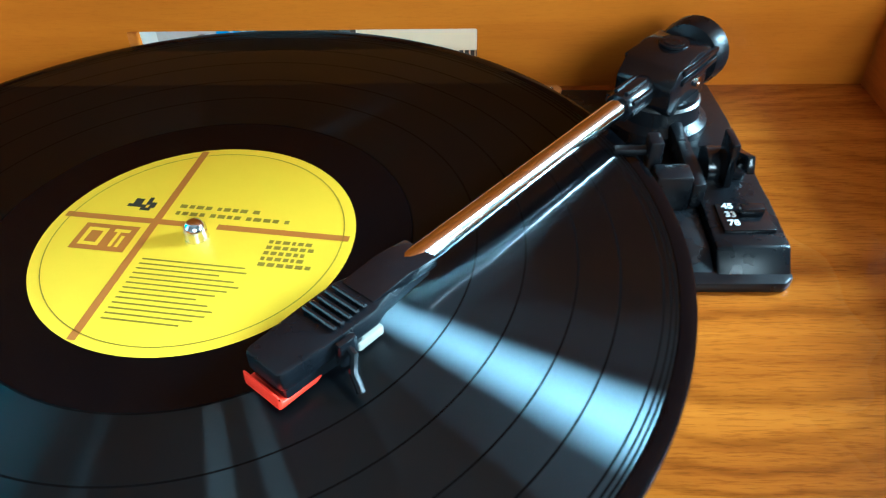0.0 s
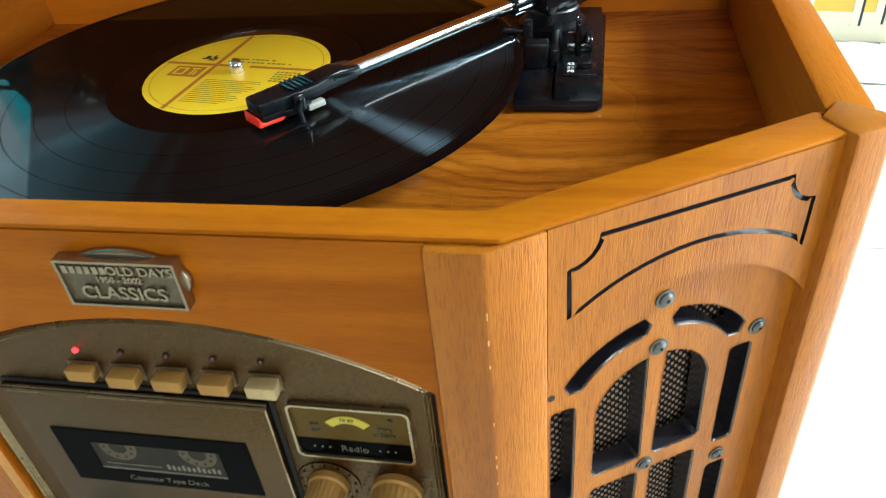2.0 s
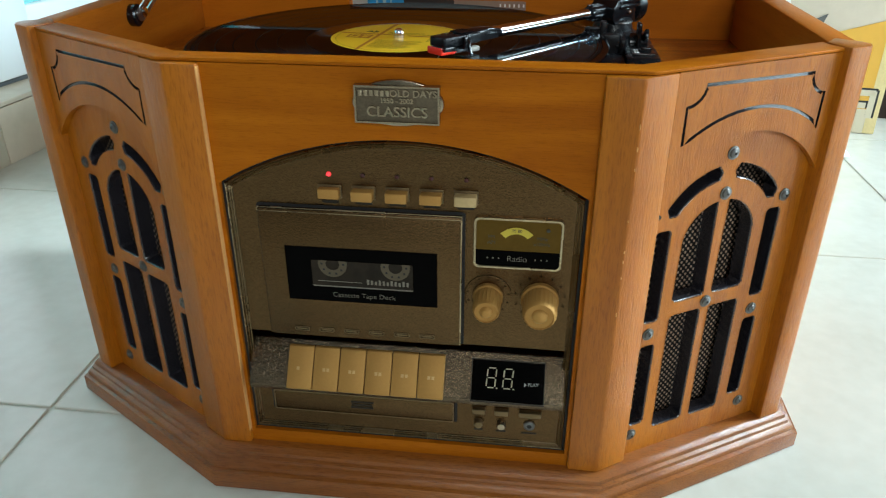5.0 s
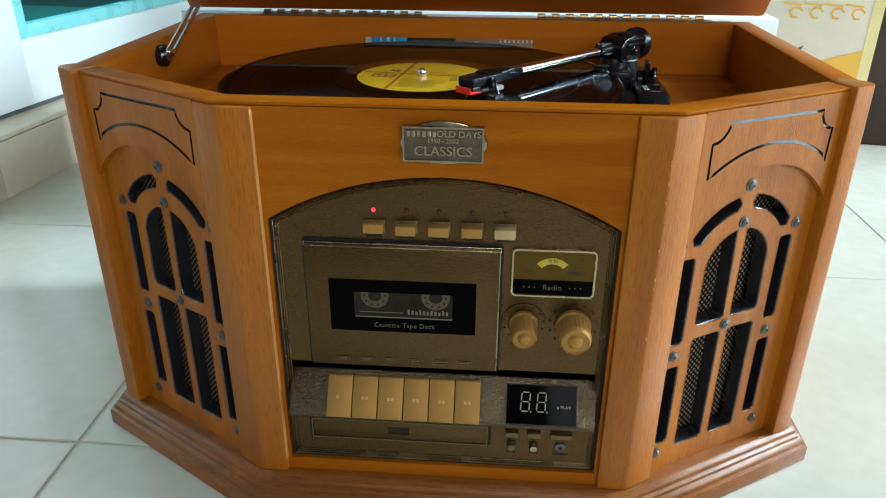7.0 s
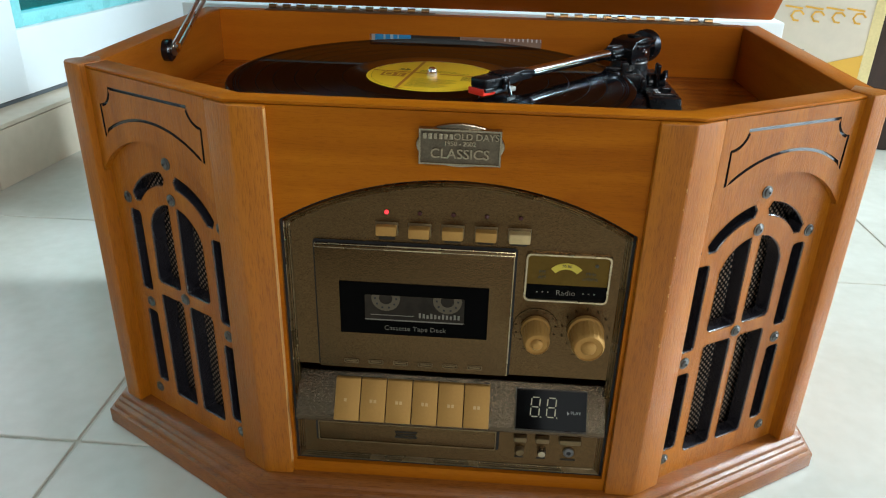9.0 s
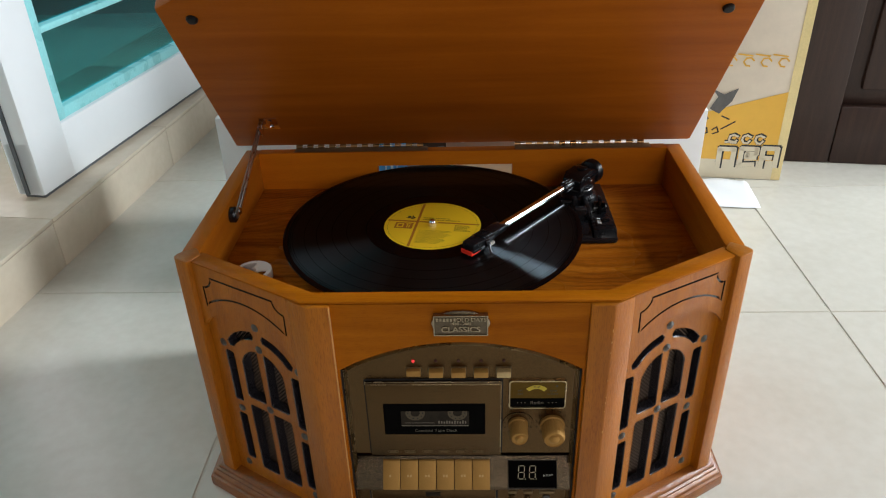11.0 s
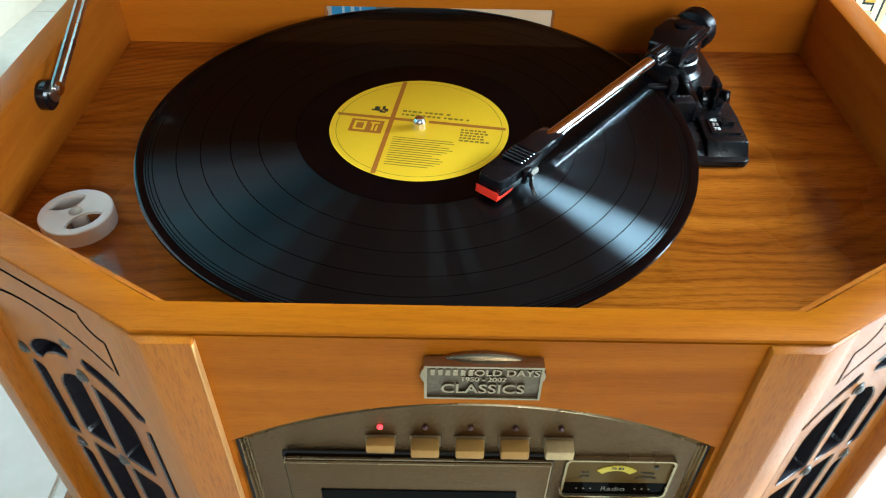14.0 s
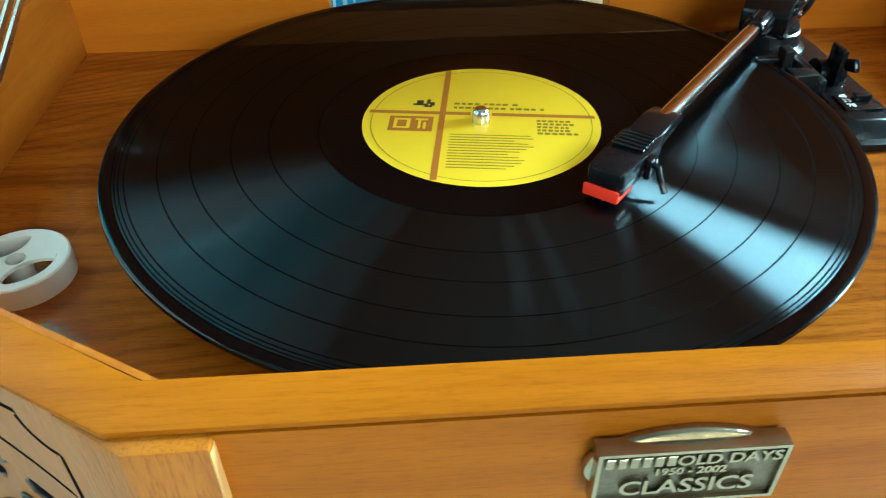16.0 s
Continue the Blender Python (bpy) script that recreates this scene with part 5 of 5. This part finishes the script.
lathe(bm, [(0.0037, 0.0001), (0.0145, 0.0001), (0.0500, 0.0001)], None, 128)
label = part("label", bm, LABEL, record, "bright yellow paper label", upward=True)
TURN = Matrix.Rotation(radians(-8), 4, "Z")


def ink(name, rects, material, z=0.0002):
    bm = bmesh.new()
    for x0, x1, y0, y1 in rects:
        n = max(1, int(max(abs(x1 - x0), abs(y1 - y0)) / 0.02))
        vs = [bm.verts.new(TURN @ Vector((x, y, z))) for x, y in ((x0, y0), (x1, y0), (x1, y1), (x0, y1))]
        bm.faces.new(vs)
    return part(name, bm, material, label, soft=False, upward=True)


XL, YL = -0.0165, 0.0055
ink("cross_line", [(XL - 0.0013, XL + 0.0013, -0.0465, YL - 0.0013), (XL - 0.0013, XL + 0.0013, YL + 0.0013, 0.0465), (-0.0480, XL - 0.0013, YL - 0.0013, YL + 0.0013), (XL - 0.0013, XL + 0.0013, YL - 0.0013, YL + 0.0013), (XL + 0.0013, -0.0045, YL - 0.0013, YL + 0.0013), (0.0045, 0.0480, YL - 0.0013, YL + 0.0013)], LABEL_BROWN)
ink("logo_block", [(-0.0385, -0.0200, -0.0105, 0.0020)], LABEL_BROWN)
ink("logo_shape", [(-0.0365, -0.0295, -0.0085, -0.0070), (-0.0365, -0.0295, -0.0015, 0.0000), (-0.0365, -0.0350, -0.0070, -0.0015), (-0.0310, -0.0295, -0.0070, -0.0015), (-0.0275, -0.0222, -0.0015, 0.0000), (-0.0262, -0.0250, -0.0085, -0.0015), (-0.0240, -0.0228, -0.0085, -0.0030)], LABEL, 0.0003)
ink("picture_mark", [(-0.0300, -0.0235, 0.0120, 0.0135), (-0.0285, -0.0255, 0.0135, 0.0165), (-0.0250, -0.0215, 0.0105, 0.0120), (-0.0240, -0.0225, 0.0135, 0.0175), (-0.0225, -0.0205, 0.0120, 0.0150)], DARK_INK)
rows = []
for i in range(13):
    y = -0.0125 - i * 0.0021
    hw = math.sqrt(max(0.0, 0.0440 ** 2 - y * y))
    rows.append((-0.0125, min(hw - 0.012, 0.010 + 0.013 * random.random()), y, y + 0.0006))
for row in rows:
    ink("song_line", [row], LABEL_INK)
words = []
for r_, (x, y, n) in enumerate(((-0.012, 0.0135, 9), (-0.012, 0.0098, 13))):
    for i in range(n):
        w = 0.0014 + 0.0012 * random.random()
        words.append((x, x + w, y, y + 0.0018))
        x += w + 0.0008 + (0.0012 if i % 4 == 3 else 0)
for bar in words:
    ink("title_bar", [bar], LABEL_INK)
words = []
for k in range(5):
    x = 0.0235
    y = 0.000 - k * 0.0026
    for i in range(6):
        w = 0.001 + 0.0014 * random.random()
        words.append((x, x + w, y, y + 0.0016))
        x += w + 0.0007
for bar in words:
    ink("number_bar", [bar], LABEL_INK)
bm = bmesh.new()
for r in (0.0462,):
    rings = lathe(bm, [(r, 0.0002), (r + 0.0003, 0.0002)], None, 128)
part("label_ring", bm, LABEL_INK, label, soft=False)

# ---------------------------------------------------------------- loose things
# large-hole record adapter on the deck
adapter = thing("record_adapter", "round ivory plastic record adapter with two openings, lying on the deck", "adapter", at=(-0.2035, 0.112, DECK))
bm = bmesh.new()
outer = arc(0, 0, 0.0174, 0, 354, 59)
def lens(s):
    return [(s * p[0], s * p[1]) for p in arc(0, 0, 0.0150, 28, 122, 14) + arc(0.0078, 0.0146, 0.0122, 168, 312, 10)[1:-1]]
pierced(bm, outer, [arc(0, 0, 0.0037, 0, 342, 19), lens(1), lens(-1)], 0.0085, 0.0102, lambda u, v, d: Vector((u, v, d)))
lathe(bm, [(0.0174, 0.0085), (0.0174, 0.0102), (0.0188, 0.0102), (0.0194, 0.0096), (0.0194, 0.0), (0.0174, 0.0), (0.0174, 0.0085)], None, 60)
part("disc", bm, IVORY, adapter)
bm = bmesh.new()
lathe(bm, [(0.0037, 0.0100), (0.0050, 0.0084), (0.0048, 0.0), (0.0037, 0.0), (0.0037, 0.0100)], None, 24)
part("hub", bm, IVORY, adapter)
adapter.rotation_euler = (0, 0, radians(70))
adapter.scale = (0.95, 0.95, 0.88)

# white carton behind the cabinet, with a printed picture of a player
carton = thing("white_carton", "white cardboard carton with printed pictures, standing behind the cabinet", "carton")
bm = bmesh.new()
box(bm, -0.350, 0.342, 0.492, 0.70, 0.0, 0.272, 0.002)
part("carton_body", bm, CARD_WHITE, carton)


def print_patch(name, x0, x1, z0, z1, material, y=0.4912):
    bm = bmesh.new()
    box(bm, x0, x1, y, 0.4919, z0, z1)
    return part(name, bm, material, carton, soft=False)


print_patch("print_cream", -0.022, 0.130, 0.09, 0.206, CARD_CREAM)
print_patch("print_brown", -0.022, 0.130, 0.2062, 0.262, plain("brown_print", (0.30, 0.23, 0.19), 0.4, speck=0.15, scale=60))
print_patch("print_blue", -0.122, -0.080, 0.10, 0.262, PRINT_BLUE)
print_patch("print_black", -0.0798, -0.0222, 0.10, 0.262, PRINT_BLACK)
print_patch("print_grey", -0.165, -0.1222, 0.10, 0.262, plain("grey_print", (0.5, 0.5, 0.5), 0.4))
for x0, w in ((-0.112, 0.0022), (-0.104, 0.0035), (-0.0955, 0.0015)):
    print_patch("print_stripe", x0, x0 + w, 0.12, 0.2615, plain("pale_blue_print", (0.42, 0.66, 0.8), 0.4), 0.4906)
for x0, w, z0, z1 in ((-0.080, 0.018, 0.15, 0.20), (-0.070, 0.014, 0.205, 0.235), (-0.050, 0.012, 0.16, 0.19), (-0.034, 0.008, 0.17, 0.225)):
    print_patch("print_shade", x0, x0 + w, z0, z1, plain("slate_print", (0.12, 0.17, 0.2), 0.4, speck=0.5, scale=70), 0.4906)
print_patch("print_bar", 0.004, 0.030, 0.2000, 0.2050, plain("pink_grey_print", (0.42, 0.34, 0.32), 0.4), 0.4906)
print_patch("print_bar", 0.058, 0.078, 0.1960, 0.2050, plain("mauve_print", (0.34, 0.28, 0.30), 0.4), 0.4906)
for x, z, r, m in ((-0.132, 0.186, 0.0065, PRINT_BLACK), (-0.004, 0.200, 0.0055, STEEL), (0.001, 0.236, 0.0060, STEEL)):
    bm = bmesh.new()
    lathe(bm, [(r, 0), (r, 0.001), (r * 0.6, 0.0014), (r * 0.55, 0.0008), (0, 0.0008)], Matrix.Translation((x, 0.4914, z)) @ UPRIGHT, 18)
    part("print_dot", bm, m, carton)
for z, x0, n, st in ((0.2405, 0.029, 9, 0.0052), (0.2015, 0.034, 4, 0.0068), (0.2015, 0.092, 4, 0.0045)):
    for k in range(n):
        print_patch("print_dash", x0 + k * st, x0 + k * st + 0.0018, z, z + 0.0034, PAPER, 0.4904)
bm = bmesh.new()
for i in range(6):
    box(bm, 0.051 + i * 0.0040, 0.0538 + i * 0.0040, 0.4903, 0.4911, 0.172, 0.1785)
part("brand_bars", bm, PRINT_BLACK, carton, soft=False)

# yellow and beige carton with marker scribbles
yellow = thing("yellow_carton", "tall yellow and beige cardboard carton with black hand-drawn lettering", "carton")
YC = Matrix.Translation((0.613, 0.834, 0)) @ Matrix.Rotation(radians(-8), 4, "Z")
bm = bmesh.new()
box(bm, -0.30, 0.0, 0.0, 0.24, 0.0, 0.62, 0.002, YC)
part("carton_body", bm, CARD_BEIGE, yellow)
bm = bmesh.new()
prism(bm, [(-0.299, 0.040), (-0.001, 0.040), (-0.001, 0.182), (-0.299, 0.090)], -0.0012, -0.0004, "y", 0, YC)
part("yellow_field", bm, CARD_YELLOW, yellow, soft=False)
bm = bmesh.new()
prism(bm, [(-0.299, 0.001), (-0.001, 0.001), (-0.001, 0.040), (-0.299, 0.040)], -0.0012, -0.0004, "y", 0, YC)
part("cream_field", bm, CARD_CREAM, yellow, soft=False)
bm = bmesh.new()
box(bm, -0.016, 0.0006, -0.0016, 0.0, 0.001, 0.60, 0.0004, YC)
part("tape_strip", bm, plain("clear_tape", (0.78, 0.62, 0.3), 0.15), yellow, soft=False)


def scribble(strokes, w, material, y):
    bm = bmesh.new()
    for s in strokes:
        for (xa, za), (xb, zb) in zip(s, s[1:]):
            d = Vector((xb - xa, zb - za)).normalized()
            n = Vector((-d.y, d.x)) * w
            e = d * w * 0.6
            q = [(xa - e.x + n.x, za - e.y + n.y), (xb + e.x + n.x, zb + e.y + n.y), (xb + e.x - n.x, zb + e.y - n.y), (xa - e.x - n.x, za - e.y - n.y)]
            bm.faces.new([bm.verts.new(YC @ Vector((p[0], y, p[1]))) for p in q])
    return bm


blocks = [[(-0.119, 0.024), (-0.119, 0.062), (-0.093, 0.062), (-0.093, 0.027)],
          [(-0.052, 0.046), (-0.068, 0.046), (-0.068, 0.054), (-0.051, 0.054), (-0.051, 0.064), (-0.079, 0.064), (-0.079, 0.030), (-0.054, 0.032)],
          [(-0.040, 0.026), (-0.040, 0.066), (-0.014, 0.066), (-0.014, 0.029)], [(-0.040, 0.046), (-0.024, 0.046)]]
curls = [[(x0 + 0.0095 * math.cos(0.9 * k + 0.6) * (1.0 - 0.05 * k), 0.083 + 0.0085 * math.sin(0.9 * k + 0.6)) for k in range(7)] for x0 in (-0.098, -0.074, -0.050)]
curls.append([(-0.112, 0.076), (-0.100, 0.078), (-0.092, 0.075)])
part("letter_shadow", scribble([[(x + 0.0016, z + 0.0014) for x, z in st] for st in blocks], 0.0062, PRINT_BLACK, -0.0017), PRINT_BLACK, yellow, "black shadow of block lettering", soft=False)
part("letter_shadow", scribble([[(x + 0.0010, z + 0.0010) for x, z in st] for st in curls], 0.0036, PRINT_BLACK, -0.0017), PRINT_BLACK, yellow, soft=False)
part("letter_fill", scribble(blocks, 0.0046, CARD_CREAM, -0.0021), CARD_CREAM, yellow, "cream block lettering", soft=False)
part("letter_fill", scribble(curls, 0.0019, CARD_CREAM, -0.0021), CARD_CREAM, yellow, soft=False)
marks = [[(-0.160, 0.135), (-0.150, 0.122), (-0.165, 0.118)], [(-0.165, 0.108), (-0.155, 0.108)], [(-0.160, 0.098), (-0.150, 0.104), (-0.148, 0.094), (-0.158, 0.090)], [(-0.140, 0.100), (-0.132, 0.106), (-0.128, 0.096), (-0.138, 0.092)], [(-0.124, 0.102), (-0.112, 0.110), (-0.100, 0.118)], [(-0.126, 0.128), (-0.112, 0.122)]]
part("marker_drawing", scribble(marks, 0.0013, PRINT_BLACK, -0.0019), PRINT_BLACK, yellow, soft=False)
bm = bmesh.new()
prism(bm, [(-0.150, 0.142), (-0.138, 0.165), (-0.150, 0.180), (-0.128, 0.170), (-0.104, 0.182), (-0.112, 0.158), (-0.132, 0.132)], -0.0016, -0.0012, "y", 0, YC)
part("grey_blot", bm, plain("grey_blot", (0.11, 0.105, 0.1), 0.5, speck=0.4, scale=60), yellow, soft=False)
marks = [[(-0.125 + i * 0.03 + 0.009 * math.cos(a), 0.232 + 0.008 * math.sin(a)) for a in (0.3, 1.2, 2.2, 3.2, 4.2, 5.0)] for i in range(4)]
marks += [[(-0.145 + i * 0.03, 0.246), (-0.120 + i * 0.03, 0.243)] for i in range(4)]
part("ochre_drawing", scribble(marks, 0.0014, CARD_YELLOW, -0.0019), CARD_YELLOW, yellow, soft=False)

# paper sheet
bm = bmesh.new()
g = [[bm.verts.new((0.430 + 0.108 * u + 0.012 * v + (0.005 * math.sin(5 * u) if v > 0.9 else 0), 0.722 + 0.115 * v - 0.008 * u, 0.0015 + 0.006 * max(0, v - 0.5) * math.sin(3.1 * u) ** 2 + 0.002 * math.sin(4 * u + 3 * v) ** 2)) for u in [i / 10 for i in range(11)]] for v in [j / 10 for j in range(11)]]
for a, b in zip(g, g[1:]):
    for i in range(10):
        bm.faces.new((a[i], a[i + 1], b[i + 1], b[i]))
me = mesh_of("paper_sheet", bm, PAPER)
smooth(me)
sheet = tagged(new("paper_sheet", me), "creased white paper sheet lying on the tiled floor", "paper")
sheet.modifiers.new("thickness", "SOLIDIFY").thickness = 0.0006

# dark panelled wooden door behind
DD = Matrix.Translation((0.64, 0.925, 0)) @ Matrix.Rotation(radians(-8), 4, "Z")
dark = thing("dark_wooden_door", "very dark brown panelled wooden door standing behind the cartons", "door")
bm = bmesh.new()
box(bm, -0.02, 0.86, 0.02, 0.055, 0.0, 2.05, 0.002, DD)
part("door_core", bm, DARKWOOD, dark)
for x0, x1, z0, z1 in ((-0.02, 0.10, 0, 2.05), (0.76, 0.86, 0, 2.05), (0.10, 0.76, 0.0, 0.12), (0.10, 0.76, 1.0, 1.14), (0.10, 0.76, 1.92, 2.05)):
    bm = bmesh.new()
    box(bm, x0 + 0.0005, x1 - 0.0005, 0.0, 0.022, z0, z1, 0.004, DD)
    part("door_rail", bm, DARKWOOD, dark)
for z0, z1 in ((0.15, 0.97), (1.17, 1.89)):
    bm = bmesh.new()
    box(bm, 0.13, 0.73, 0.008, 0.024, z0, z1, 0.007, DD)
    part("raised_panel", bm, DARKWOOD, dark)

# ---------------------------------------------------------------- floor tiles
PITCH = 0.412
tile_bm = bmesh.new()
box(tile_bm, -PITCH / 2 + 0.0013, PITCH / 2 - 0.0013, -PITCH / 2 + 0.0013, PITCH / 2 - 0.0013, -0.010, 0.0, 0.0008, None, 1)
tile_mesh = mesh_of("floor_tile", tile_bm, TILE)
for i in range(-5, 6):
    x = -0.295 + PITCH * (i + 0.5)
    if abs(x) > W - 0.05:
        continue
    off = 0.047 if i < 1 else 0.393
    for j in range(-6, 6):
        y = off + PITCH * (j + 0.5)
        if abs(y) > W + 0.1:
            continue
        t = new("floor_tile", tile_mesh)
        t.location = (x, y, 0)
        t.parent = floor
sill_tiles()
